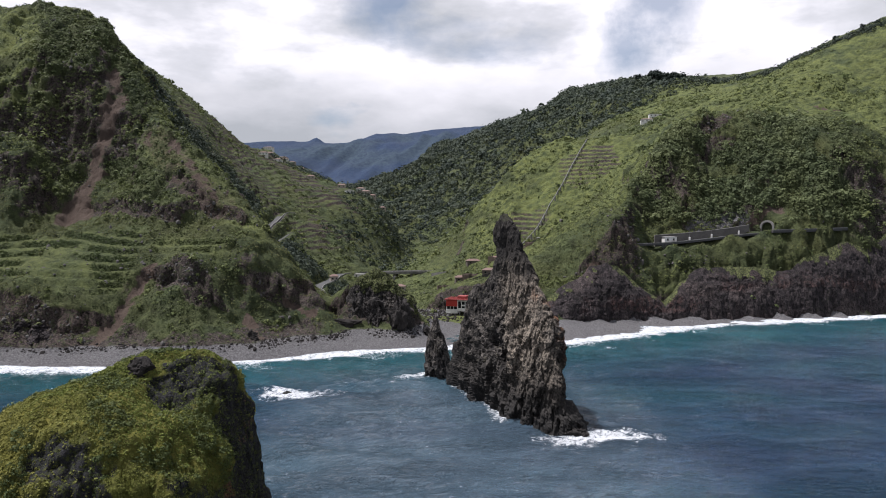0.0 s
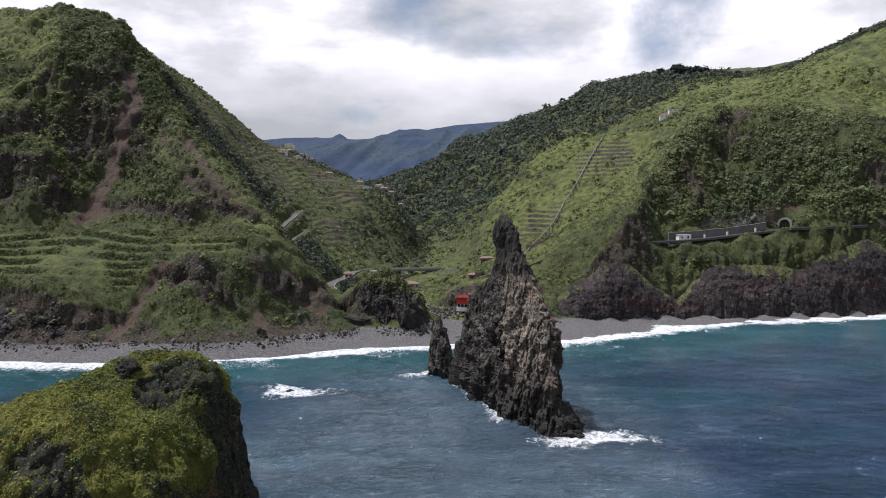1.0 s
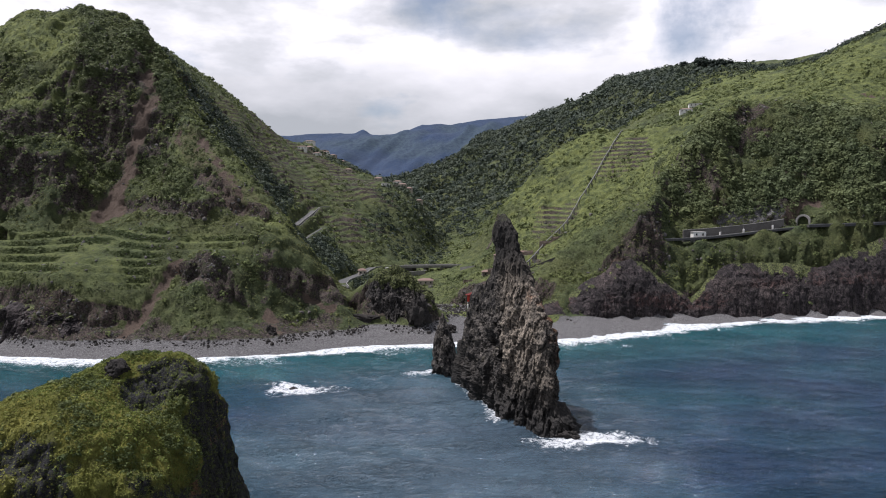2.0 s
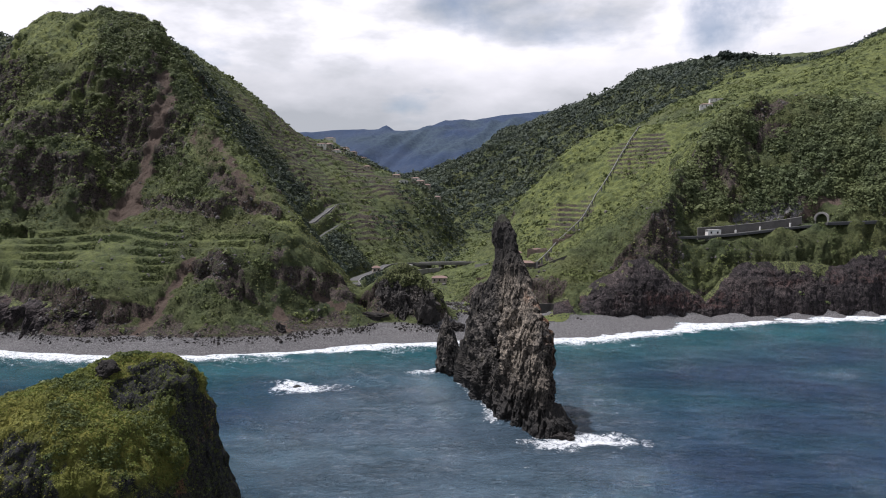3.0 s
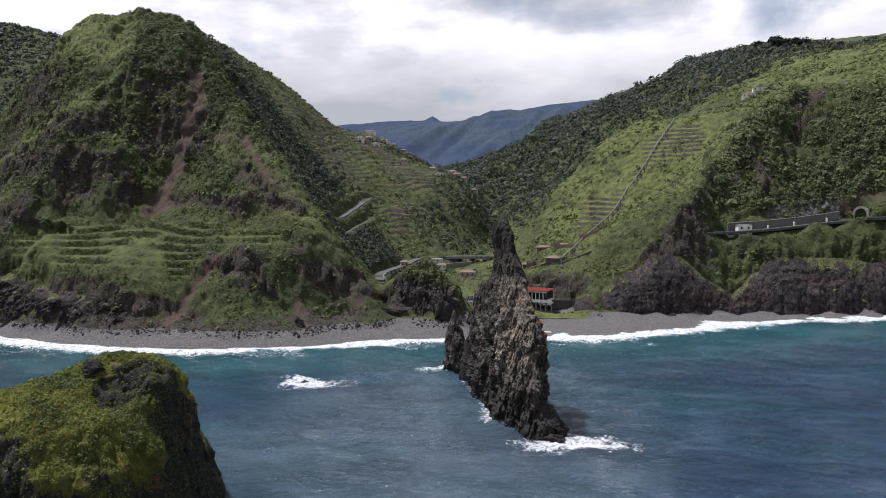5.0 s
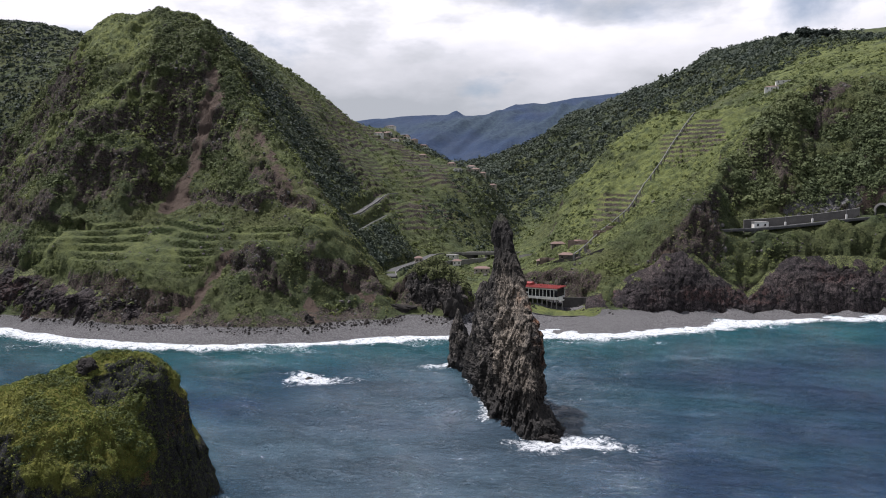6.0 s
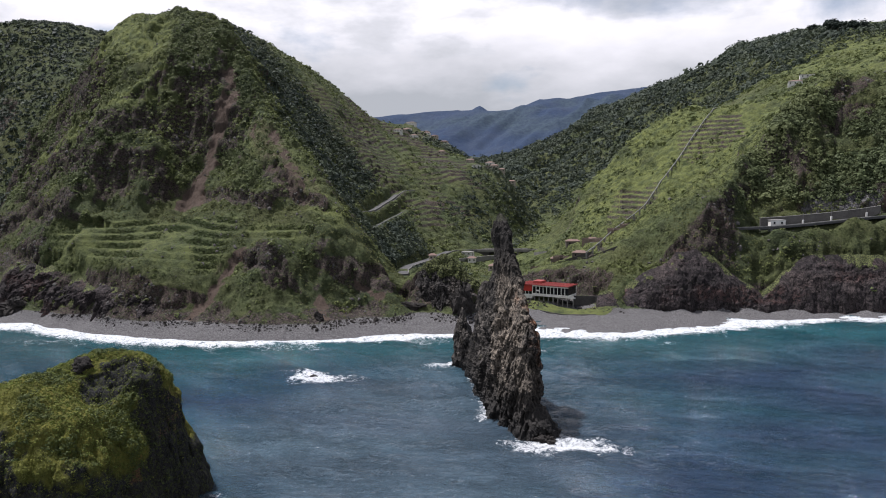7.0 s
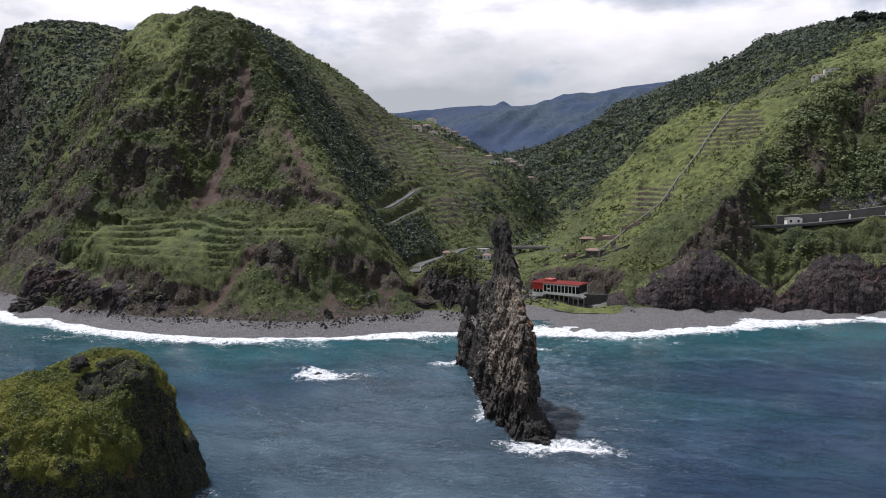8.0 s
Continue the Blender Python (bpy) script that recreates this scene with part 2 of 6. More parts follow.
def rock_material(name, dark, light, rust, wet_to=5.0, lichen=(0.2, 0.17, 0.07)):
    m, n = material(name)
    co = n.add("ShaderNodeTexCoord").outputs["Object"]
    mask = n.add("ShaderNodeSeparateColor", None, Color=n.add("ShaderNodeAttribute", {"attribute_name": "cover"}).outputs["Color"])
    tilt = n.add("ShaderNodeMapping", None, Vector=co, Scale=(1.0, 1.0, 0.75), Rotation=(0.12, 0.16, 0.0)).outputs[0]
    streak = n.noise(tilt, 0.45, 9.0, 0.7, 0.5)
    fine = n.noise(co, 2.4, 6.0, 0.75)
    big = n.noise(co, 0.11, 4.0, 0.55)
    bent = n.add("ShaderNodeVectorMath", None, i0=tilt, i1=n.add("ShaderNodeTexNoise", None, Vector=co, Scale=0.8, Detail=4.0).outputs["Color"]).outputs[0]
    blocks = n.add("ShaderNodeTexVoronoi", None, Vector=bent, Scale=0.75)
    small = n.add("ShaderNodeTexVoronoi", None, Vector=bent, Scale=2.1)
    tone = n.add("ShaderNodeSeparateColor", None, Color=blocks.outputs["Color"]).outputs[0]
    grey = n.math("ADD", n.math("ADD", n.math("MULTIPLY", streak, 0.55), n.math("MULTIPLY", tone, 0.22)), n.math("MULTIPLY", big, 0.23))
    colour = n.mix(n.ramp(grey, [(0.4, 0.0), (0.62, 1.0)]), dark, light)
    colour = n.mix(n.math("MULTIPLY", mask.outputs["Red"], 0.8), colour, n.mix(n.ramp(grey, [(0.33, 0.0), (0.6, 1.0)]), (light[0] * 0.9, light[1] * 0.88, light[2] * 0.85), (light[0] * 2.5, light[1] * 2.35, light[2] * 2.1)))
    colour = n.mix(n.math("MULTIPLY", mask.outputs["Green"], n.ramp(n.noise(co, 0.5, 6.0, 0.7), [(0.43, 0.0), (0.58, 0.9)])), colour, rust)
    colour = n.mix(n.math("MULTIPLY", n.ramp(n.noise(co, 0.9, 6.0, 0.7), [(0.57, 0.0), (0.7, 1.0)]), 0.4), colour, lichen)
    turf = n.mix(n.ramp(n.noise(co, 0.6, 5.0, 0.65), [(0.35, 0.0), (0.65, 1.0)]), (0.045, 0.055, 0.022), (0.12, 0.132, 0.05))
    colour = n.mix(n.ramp(n.math("ADD", mask.outputs["Blue"], n.math("MULTIPLY", n.math("SUBTRACT", streak, 0.5), 1.2)), [(0.4, 0.0), (0.6, 1.0)]), colour, turf)
    # Shade of cracks put into the colour: near-black at block edges and dips.
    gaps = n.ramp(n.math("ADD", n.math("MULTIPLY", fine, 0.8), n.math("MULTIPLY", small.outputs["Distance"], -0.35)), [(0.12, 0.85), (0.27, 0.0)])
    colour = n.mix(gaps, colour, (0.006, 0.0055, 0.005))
    varnish = n.add("ShaderNodeAttribute", {"attribute_name": "cover"}).outputs["Alpha"]
    colour = n.mix(n.math("MULTIPLY", varnish, 0.8), colour, n.mix(fine, (dark[0] * 0.6, dark[1] * 0.6, dark[2] * 0.6), (dark[0] * 2.2, dark[1] * 2.2, dark[2] * 2.0)))
    low = n.add("ShaderNodeSeparateXYZ", None, Vector=co).outputs[2]
    wet = n.ramp(n.math("DIVIDE", n.math("ADD", low, n.math("MULTIPLY", big, 4.0)), wet_to * 2), [(0.25, 1.0), (0.62, 0.0)])
    colour = n.mix(n.math("MULTIPLY", wet, 0.8), colour, (0.01, 0.0095, 0.0095))
    rough = n.math("SUBTRACT", 0.92, n.math("MULTIPLY", wet, 0.4))
    height = n.math("ADD", n.math("ADD", streak, n.math("MULTIPLY", fine, 0.7)), n.math("MULTIPLY", tone, 0.35))
    finish(n, colour, rough, height, 1.0, 0.4, 0.2)
    return m


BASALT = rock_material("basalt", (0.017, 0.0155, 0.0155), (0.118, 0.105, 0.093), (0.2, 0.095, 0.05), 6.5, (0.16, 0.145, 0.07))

m_water, n = material("sea_water")
co = n.add("ShaderNodeTexCoord").outputs["Object"]
mask = n.add("ShaderNodeSeparateColor", None, Color=n.add("ShaderNodeAttribute", {"attribute_name": "cover"}).outputs["Color"])
long = n.add("ShaderNodeMapping", None, Vector=co, Rotation=(0, 0, 0.22), Scale=(0.45, 1.0, 1.0)).outputs[0]
swell = n.noise(long, 0.4, 4.0, 0.6, 0.6)
chop = n.noise(n.add("ShaderNodeMapping", None, Vector=co, Rotation=(0, 0, 0.16), Scale=(0.36, 1.0, 1.0)).outputs[0], 1.4, 4.0, 0.6, 0.8)
patch = n.noise(n.add("ShaderNodeMapping", None, Vector=co, Scale=(0.5, 1.0, 1.0)).outputs[0], 0.016, 4.0, 0.6, 0.4)
deep = n.mix(n.ramp(patch, [(0.4, 0.0), (0.6, 1.0)]), (0.006, 0.025, 0.058), (0.007, 0.046, 0.072))
deep = n.mix(mask.outputs["Green"], deep, (0.004, 0.07, 0.074))
# Sheen of the reflected sky painted in as a paler grey-blue.
deep = n.mix(mask.outputs["Blue"], deep, (0.06, 0.088, 0.112))
lace = n.noise(co, 0.5, 9.0, 0.72, 1.2)
thread = n.noise(n.add("ShaderNodeMapping", None, Vector=co, Scale=(0.7, 1.0, 1.0)).outputs[0], 1.7, 7.0, 0.75, 1.5)
torn = n.math("ADD", n.math("MULTIPLY", n.math("SUBTRACT", lace, 0.5), 2.6), n.math("MULTIPLY", n.math("SUBTRACT", thread, 0.5), 2.4))
torn = n.math("MULTIPLY", torn, n.ramp(mask.outputs["Red"], [(0.02, 0.0), (0.2, 1.0)]))
foam = n.ramp(n.math("ADD", mask.outputs["Red"], torn), [(0.5, 0.0), (1.0, 0.95)])
water = n.add("ShaderNodeBsdfPrincipled", None, Base_Color=deep, Roughness=0.09, IOR=1.58)
water.inputs["Specular IOR Level"].default_value = 0.5
crests = n.math("SUBTRACT", 1.0, n.math("ABSOLUTE", n.math("SUBTRACT", n.math("MULTIPLY", chop, 2.0), 1.0)))
bump = n.add("ShaderNodeBump", None, Height=n.math("ADD", n.math("MULTIPLY", swell, 0.6), n.math("MULTIPLY", crests, 0.55)), Strength=n.ramp(n.noise(n.add("ShaderNodeMapping", None, Vector=co, Rotation=(0, 0, 0.2), Scale=(0.4, 1.0, 1.0)).outputs[0], 0.07, 5.0, 0.65, 0.8), [(0.36, 0.6), (0.6, 1.0)]), Distance=2.5)
n.tree.links.new(bump.outputs[0], water.inputs["Normal"])
froth = n.add("ShaderNodeBsdfPrincipled", None, Base_Color=(0.62, 0.64, 0.66, 1), Roughness=0.8)
n.tree.links.new(n.add("ShaderNodeBump", None, Height=n.math("ADD", lace, thread), Strength=0.8, Distance=0.8).outputs[0], froth.inputs["Normal"])
n.add("ShaderNodeOutputMaterial", None, Surface=n.add("ShaderNodeMixShader", None, Fac=foam, i1=water.outputs[0], i2=froth.outputs[0]).outputs[0])


def leaf_material(name, dark, light, yellow, vary=1.0):
    m, n = material(name)
    co = n.add("ShaderNodeTexCoord").outputs["Object"]
    r = n.add("ShaderNodeNewGeometry").outputs["Random Per Island"]
    own = n.add("ShaderNodeSeparateColor", None, Color=n.add("ShaderNodeAttribute", {"attribute_name": "cover"}).outputs["Color"])
    tone = n.math("ADD", n.math("MULTIPLY", own.outputs["Red"], 0.6 * vary), n.math("ADD", n.math("MULTIPLY", r, 0.4 * vary), 0.5 - 0.5 * vary))
    colour = n.mix(tone, dark, light)
    colour = n.mix(n.ramp(n.math("ADD", n.math("MULTIPLY", own.outputs["Green"], 0.5), n.math("MULTIPLY", n.noise(co, 0.05, 4.0, 0.6), 0.5)), [(0.4, 0.0), (0.68, 0.85)]), colour, yellow)
    b = n.add("ShaderNodeBsdfPrincipled", None, Base_Color=colour, Roughness=0.7)
    b.inputs["Specular IOR Level"].default_value = 0.2
    t = n.add("ShaderNodeBsdfTranslucent", None, Color=colour)
    n.add("ShaderNodeOutputMaterial", None, Surface=n.add("ShaderNodeMixShader", None, Fac=0.18, i1=b.outputs[0], i2=t.outputs[0]).outputs[0])
    return m


SHRUB = leaf_material("shrub_leaves", (0.038, 0.050, 0.021), (0.106, 0.133, 0.046), (0.133, 0.152, 0.050), 0.95)
HEATH = leaf_material("heath_leaves", (0.039, 0.051, 0.025), (0.102, 0.128, 0.054), (0.121, 0.140, 0.057), 0.9)
# Leaf colour pulled towards blue for distance haze and darkened for hollow shade.
HAZED_WOOD = leaf_material("hazed_forest_leaves", (0.014, 0.022, 0.019), (0.045, 0.061, 0.042), (0.061, 0.075, 0.045), 0.9)
TURF = leaf_material("slope_grass", (0.034, 0.043, 0.019), (0.089, 0.110, 0.041), (0.120, 0.127, 0.045), 0.95)
BUSH = leaf_material("bush_leaves", (0.028, 0.042, 0.013), (0.07, 0.095, 0.03), (0.09, 0.105, 0.034), 0.8)
SEDGE = leaf_material("islet_grass", (0.052, 0.067, 0.015), (0.16, 0.188, 0.038), (0.23, 0.205, 0.05), 0.95)


# ---- the land ----
# shore and sea bed
SHORE_AND_SEA_BED = [(-560, 440, -8), (-420, 330, -8), (-330, 250, -8), (-262, 215, -8), (-190, 192, -8), (-120, 178, -8), (-60, 186, -8), (0, 208, -8), (50, 222, -8), (100, 248, -8), (160, 268, -8), (230, 288, -8), (420, 330, -8)]
SHORE_AND_SEA_BED_B = [(-560, 470, 0), (-380, 352, 0), (-300, 276, 0), (-262, 250, 0), (-205, 223, 0), (-179, 220, 0), (-149, 213, 0), (-122, 210, 0), (-95, 211, 0), (-64, 220, 0), (-47, 229, 0), (-28, 237, 0), (-13, 241, 0), (23, 252, 0), (44, 254, 0), (63, 266, 0), (80, 275, 0), (101, 290, 0), (130, 299, 0), (158, 306, 0), (184, 312, 0), (209, 320, 0), (300, 335, 0), (420, 360, 0)]
# foot of the left headland
FOOT_LEFT_HEADLAND = [(-375, 362, 6), (-300, 290, 5), (-255, 258, 4), (-215, 241, 4), (-190, 233, 4), (-163, 228, 4), (-142, 220, 4), (-124, 221.5, 4), (-90, 222, 4), (-64, 228, 4), (-47, 245, 4), (-34, 256, 4)]
# brow of its lower cliff
BROW_LOWER_CLIFF = [(-206, 258, 34), (-187, 247, 34), (-175, 243, 25), (-145, 235, 23), (-130, 241, 26)]
BROW_LOWER_CLIFF_B = [(-109, 243, 20), (-92, 242, 29), (-76, 253, 24), (-57, 260, 18)]
# crest from the peak down to the river mouth
CREST_FROM_PEAK_DOWN_TO_RIVER_MOUTH = [(-254, 372, 161), (-215, 365, 165), (-185, 352, 156), (-165, 342, 144), (-150, 329, 119), (-137, 320, 97), (-124, 306, 84), (-107, 301, 75), (-90, 289, 61), (-72, 276, 43), (-60, 265, 29), (-50, 263, 23)]
# the spur towards the west
SPUR_TOWARDS_WEST = [(-254, 372, 161), (-285, 352, 120), (-300, 335, 92)]
SPUR_TOWARDS_WEST_B = [(-195, 306, 110), (-215, 298, 96), (-235, 300, 82), (-262, 312, 74), (-293, 324, 66), (-297, 308, 44), (-300, 298, 24)]
# the gully behind the crest
GULLY_BEHIND_CREST = [(-175, 425, 110), (-130, 385, 70), (-95, 345, 40), (-65, 315, 18), (-48, 290, 9)]
# ridge behind, above the village
RIDGE_BEHIND_ABOVE_VILLAGE = [(-320, 445, 145), (-255, 480, 184), (-235, 555, 170), (-208, 610, 142), (-192, 645, 123), (-196, 724, 118), (-212, 816, 132), (-186, 870, 116)]
# brow of the terraced shoulder over the river
BROW_TERRACED_SHOULDER_OVER_RIVER = [(-177, 868, 110), (-130, 760, 90), (-88, 660, 76), (-68, 655, 71), (-56, 590, 52)]
# river bed
RIVER_BED = [(-10, 248, 1.5), (-6, 290, 4), (-8, 330, 5), (-20, 380, 6), (-32, 440, 8), (-40, 500, 9), (-38, 560, 14), (-30, 640, 22), (-60, 760, 40), (-100, 900, 60), (-140, 1100, 85), (-160, 1400, 110)]
# foot of the right cliff
FOOT_RIGHT_CLIFF = [(43, 283, 2.8), (60, 291, 2.5), (74, 297, 2.2), (88, 300, 2), (103, 305, 1.2), (122, 310, 1), (150, 314, 1), (180, 320, 1), (209, 327, 1), (300, 348, 1), (420, 372, 1)]
# brow of the right cliff
BROW_RIGHT_CLIFF = [(42, 292, 11), (52, 300, 15), (61, 304, 20), (67, 307, 27), (78, 310, 29), (88, 309.5, 20), (95, 310.5, 14), (101, 312, 10), (110, 317, 18), (119, 321, 23.5), (137, 324, 25), (153, 325.5, 23), (167, 326.5, 24), (177, 330.5, 30), (191, 334, 34), (206, 336, 34.5), (222, 341, 39), (300, 360, 40), (420, 388, 42)]
# the road shelf above it
ROAD_SHELF_ABOVE_IT = [(98, 323.5, 34.3), (111, 325.5, 34.8), (125, 329, 35.9), (142, 333.5, 37.9), (160, 336, 39.9), (178, 334, 40.6), (212, 338.5, 41.6)]
ROAD_SHELF_ABOVE_IT_B = [(102, 335, 35), (111, 336, 35.5), (125, 338.5, 36.5), (142, 341, 38.5), (154, 342.5, 40)]
# crest between the green slope and the dark slope
CREST_BETWEEN_GREEN_SLOPE_AND_DARK_SLOPE = [(67, 307, 33), (80, 316, 42), (90, 328, 52), (99, 352, 66), (106, 390, 74), (117, 425, 86), (133, 442, 96), (154, 456, 111)]
# crest of the green slope over the river
CREST_GREEN_SLOPE_OVER_RIVER = [(8, 430, 22), (14, 463, 43), (29, 474, 61), (44, 482, 78), (58, 486, 92), (86, 498, 107), (112, 494, 106), (150, 515, 111)]
# top of the dark slope
TOP_DARK_SLOPE = [(117, 362, 83), (150, 384, 104), (166, 378, 96), (178, 384, 101), (200, 400, 108)]
# the high pastures and the wooded crest behind
HIGH_PASTURES_AND_WOODED_CREST_BEHIND = [(335, 545, 196), (307, 562, 185), (304, 610, 184), (311, 700, 192), (293, 765, 201), (290, 827, 214), (273, 896, 232), (264, 967, 242), (249, 1067, 258), (245, 1240, 285), (231, 1249, 291), (195, 1261, 259), (150, 1303, 246), (103, 1448, 252)]
HIGH_PASTURES_AND_WOODED_CREST_BEHIND_B = [(420, 540, 230), (370, 545, 212), (335, 545, 196)]
# the bluff behind the restaurant
BLUFF_BEHIND_RESTAURANT = [(-2, 316, 5), (8, 311, 5), (20, 307, 5.2), (33, 299, 5.5)]
BLUFF_BEHIND_RESTAURANT_B = [(0, 325, 13), (10, 319, 15), (22, 314, 17), (35, 306, 18)]
# the mound at the river mouth
MOUND_AT_RIVER_MOUTH = [(-38, 274, 19), (-30, 274, 21), (-22, 274, 20), (-15, 268, 14)]
MOUND_AT_RIVER_MOUTH_B = [(-46, 268, 6), (-38, 260, 6), (-26, 261, 6), (-14, 256, 5), (-7, 264, 5), (-8, 280, 5), (-22, 287, 8), (-38, 287, 10)]
# strip of beach under the right cliff
STRIP_BEACH_UNDER_RIGHT_CLIFF = [(52, 274, 1.8), (64, 281, 1.8), (76, 288, 1.6), (94, 295, 1.2), (108, 299, 0.9), (124, 304, 0.8), (140, 307, 0.8), (160, 310, 0.7), (190, 317, 0.6)]
# far left headland
FAR_LEFT_HEADLAND = [(-519, 497, 198), (-490, 515, 206), (-463, 536, 207), (-439, 564, 205), (-400, 620, 195)]
LINES = [
    SHORE_AND_SEA_BED,
    SHORE_AND_SEA_BED_B,
    FOOT_LEFT_HEADLAND,
    BROW_LOWER_CLIFF,
    BROW_LOWER_CLIFF_B,
    CREST_FROM_PEAK_DOWN_TO_RIVER_MOUTH,
    SPUR_TOWARDS_WEST,
    SPUR_TOWARDS_WEST_B,
    GULLY_BEHIND_CREST,
    RIDGE_BEHIND_ABOVE_VILLAGE,
    BROW_TERRACED_SHOULDER_OVER_RIVER,
    RIVER_BED,
    FOOT_RIGHT_CLIFF,
    BROW_RIGHT_CLIFF,
    ROAD_SHELF_ABOVE_IT,
    ROAD_SHELF_ABOVE_IT_B,
    CREST_BETWEEN_GREEN_SLOPE_AND_DARK_SLOPE,
    CREST_GREEN_SLOPE_OVER_RIVER,
    TOP_DARK_SLOPE,
    HIGH_PASTURES_AND_WOODED_CREST_BEHIND,
    HIGH_PASTURES_AND_WOODED_CREST_BEHIND_B,
    BLUFF_BEHIND_RESTAURANT,
    BLUFF_BEHIND_RESTAURANT_B,
    MOUND_AT_RIVER_MOUTH,
    MOUND_AT_RIVER_MOUTH_B,
    STRIP_BEACH_UNDER_RIGHT_CLIFF,
    FAR_LEFT_HEADLAND,
]
LOW_HEADLAND = [(-159, 255, 30), (-141, 264, 38), (-120, 258, 37), (-102, 269, 43), (-75, 258, 36), (-69, 270, 40), (-124, 234, 14), (-105, 231, 7), (-74, 246, 11), (-55, 253, 7)]
MIDDLE_HEADLAND = [(-195, 274, 47), (-173, 281, 56), (-160, 285, 48), (-130, 279, 55), (-104, 276, 55), (-85, 273, 50), (-170, 272, 42), (-208, 270, 57)]
UPPER_HEADLAND = [(-199, 285, 80), (-179, 287, 77), (-166, 301, 77), (-144, 304, 76), (-110, 287, 66), (-205, 291, 94), (-189, 301, 95), (-168, 309, 98), (-148, 312, 96)]
HEADLAND_TOP = [(-197, 314, 122), (-175, 319, 127), (-154, 320, 111), (-210, 332, 141), (-190, 343, 150), (-229, 322, 128), (-250, 349, 146), (-262, 331, 101), (-283, 345, 112)]
VILLAGE_HILL = [(-199, 494, 138), (-189, 527, 129), (-156, 444, 97), (-173, 531, 103), (-142, 523, 78), (-176, 629, 111), (-142, 599, 87), (-113, 500, 52), (-97, 456, 35), (-70, 420, 13), (-95, 560, 64), (-78, 490, 42), (-62, 468, 22), (-86, 611, 71), (-58, 560, 44)]
GREEN_SLOPE = [(43, 381, 37), (55, 379, 33), (72, 398, 46), (76, 442, 71), (59, 441, 59), (38, 430, 52), (21, 409, 30), (25, 346, 20), (24, 330, 18), (50, 308, 19), (8, 345, 14), (90, 396, 59), (102, 430, 80), (5, 380, 9), (12, 300, 6)]
DARK_SLOPE = [(163, 347, 52), (173, 349, 54), (150, 348, 49), (135, 346, 47), (120, 343, 46), (102, 354, 66), (112, 352, 57), (125, 353, 64), (141, 352, 57), (158, 360, 70), (174, 350, 54), (178, 357, 78), (146, 369, 80), (129, 367, 85), (216, 354, 78), (212, 349, 62), (265, 420, 103), (254, 456, 123), (283, 486, 149), (300, 474, 142)]
FAR_RIDGE = [(149, 558, 118), (221, 561, 146), (264, 607, 158), (254, 740, 200), (227, 1145, 262), (136, 1155, 213), (94, 1181, 182), (8, 1176, 155), (-52, 1208, 148), (-69, 983, 74), (60, 900, 130), (130, 800, 140), (60, 700, 80), (20, 560, 40), (160, 650, 140)]
WEST_COAST = [(-483, 483, 163), (-439, 452, 132), (-412, 414, 88), (-397, 394, 53), (-383, 378, 30), (-350, 400, 70), (-330, 345, 30), (-560, 560, 205), (-350, 500, 160), (-320, 700, 150), (-350, 1000, 120), (-300, 1400, 90), (-560, 1400, 120), (420, 900, 240), (420, 1400, 260)]
POINTS = [LOW_HEADLAND, MIDDLE_HEADLAND, UPPER_HEADLAND, HEADLAND_TOP, VILLAGE_HILL, GREEN_SLOPE, DARK_SLOPE, FAR_RIDGE, WEST_COAST]
relief = Relief(LINES, POINTS)
xs = np.concatenate([np.arange(-560, -300, 6.0), np.arange(-300, 215, 0.88), np.arange(215, 345, 1.6), np.arange(345, 425, 4.0)])
ys = np.concatenate([np.arange(205, 345, 0.72), np.arange(345, 510, 0.85), np.arange(510, 640, 1.6), np.arange(640, 700, 3.0), np.arange(700, 860, 4.0), np.arange(860, 1500, 11.0)])
gx, gy = np.meshgrid(xs, ys)
q = np.stack([gx.ravel(), gy.ravel()], 1)
z0 = relief(q)
# hollow flanks on both sides of the sharp crests
for ridge, wide, deep in (([(-215, 365), (-185, 352), (-165, 342), (-150, 329), (-137, 320), (-124, 306), (-107, 301), (-90, 289), (-72, 276)], 26, 4.5), ([(-185, 320), (-195, 306), (-215, 298), (-235, 300), (-262, 312), (-293, 324)], 22, 4.0), ([(67, 307), (80, 316), (90, 328), (99, 352), (106, 390), (117, 425), (133, 442), (154, 456)], 24, 4.5), ([(14, 463), (29, 474), (44, 482), (58, 486), (86, 498)], 18, 3.0)):
    d = near_line(q, ridge)
    z0 = z0 - deep * (1 - np.exp(-d / (wide * 0.3))) * np.exp(-(d / wide) ** 2) * smooth(10, 30, z0)


def across(line):
    """Distance of the ground points from a line, and which side of it they lie on (1: to its left)."""
    best, side = np.full(len(q), 1e9), np.zeros(len(q))
    for a, b in zip(line[:-1], line[1:]):
        a, b = np.array(a, float), np.array(b, float)
        k = q - a
        t = np.clip(k @ (b - a) / ((b - a) @ (b - a)), 0, 1)
        d = np.linalg.norm(k - t[:, None] * (b - a), axis=1)
        s_ = np.sign((b - a)[0] * k[:, 1] - (b - a)[1] * k[:, 0])
        side = np.where(d < best, s_, side)
        best = np.minimum(best, d)
    return best, side


flat_q = np.column_stack([q, np.zeros(len(q))])
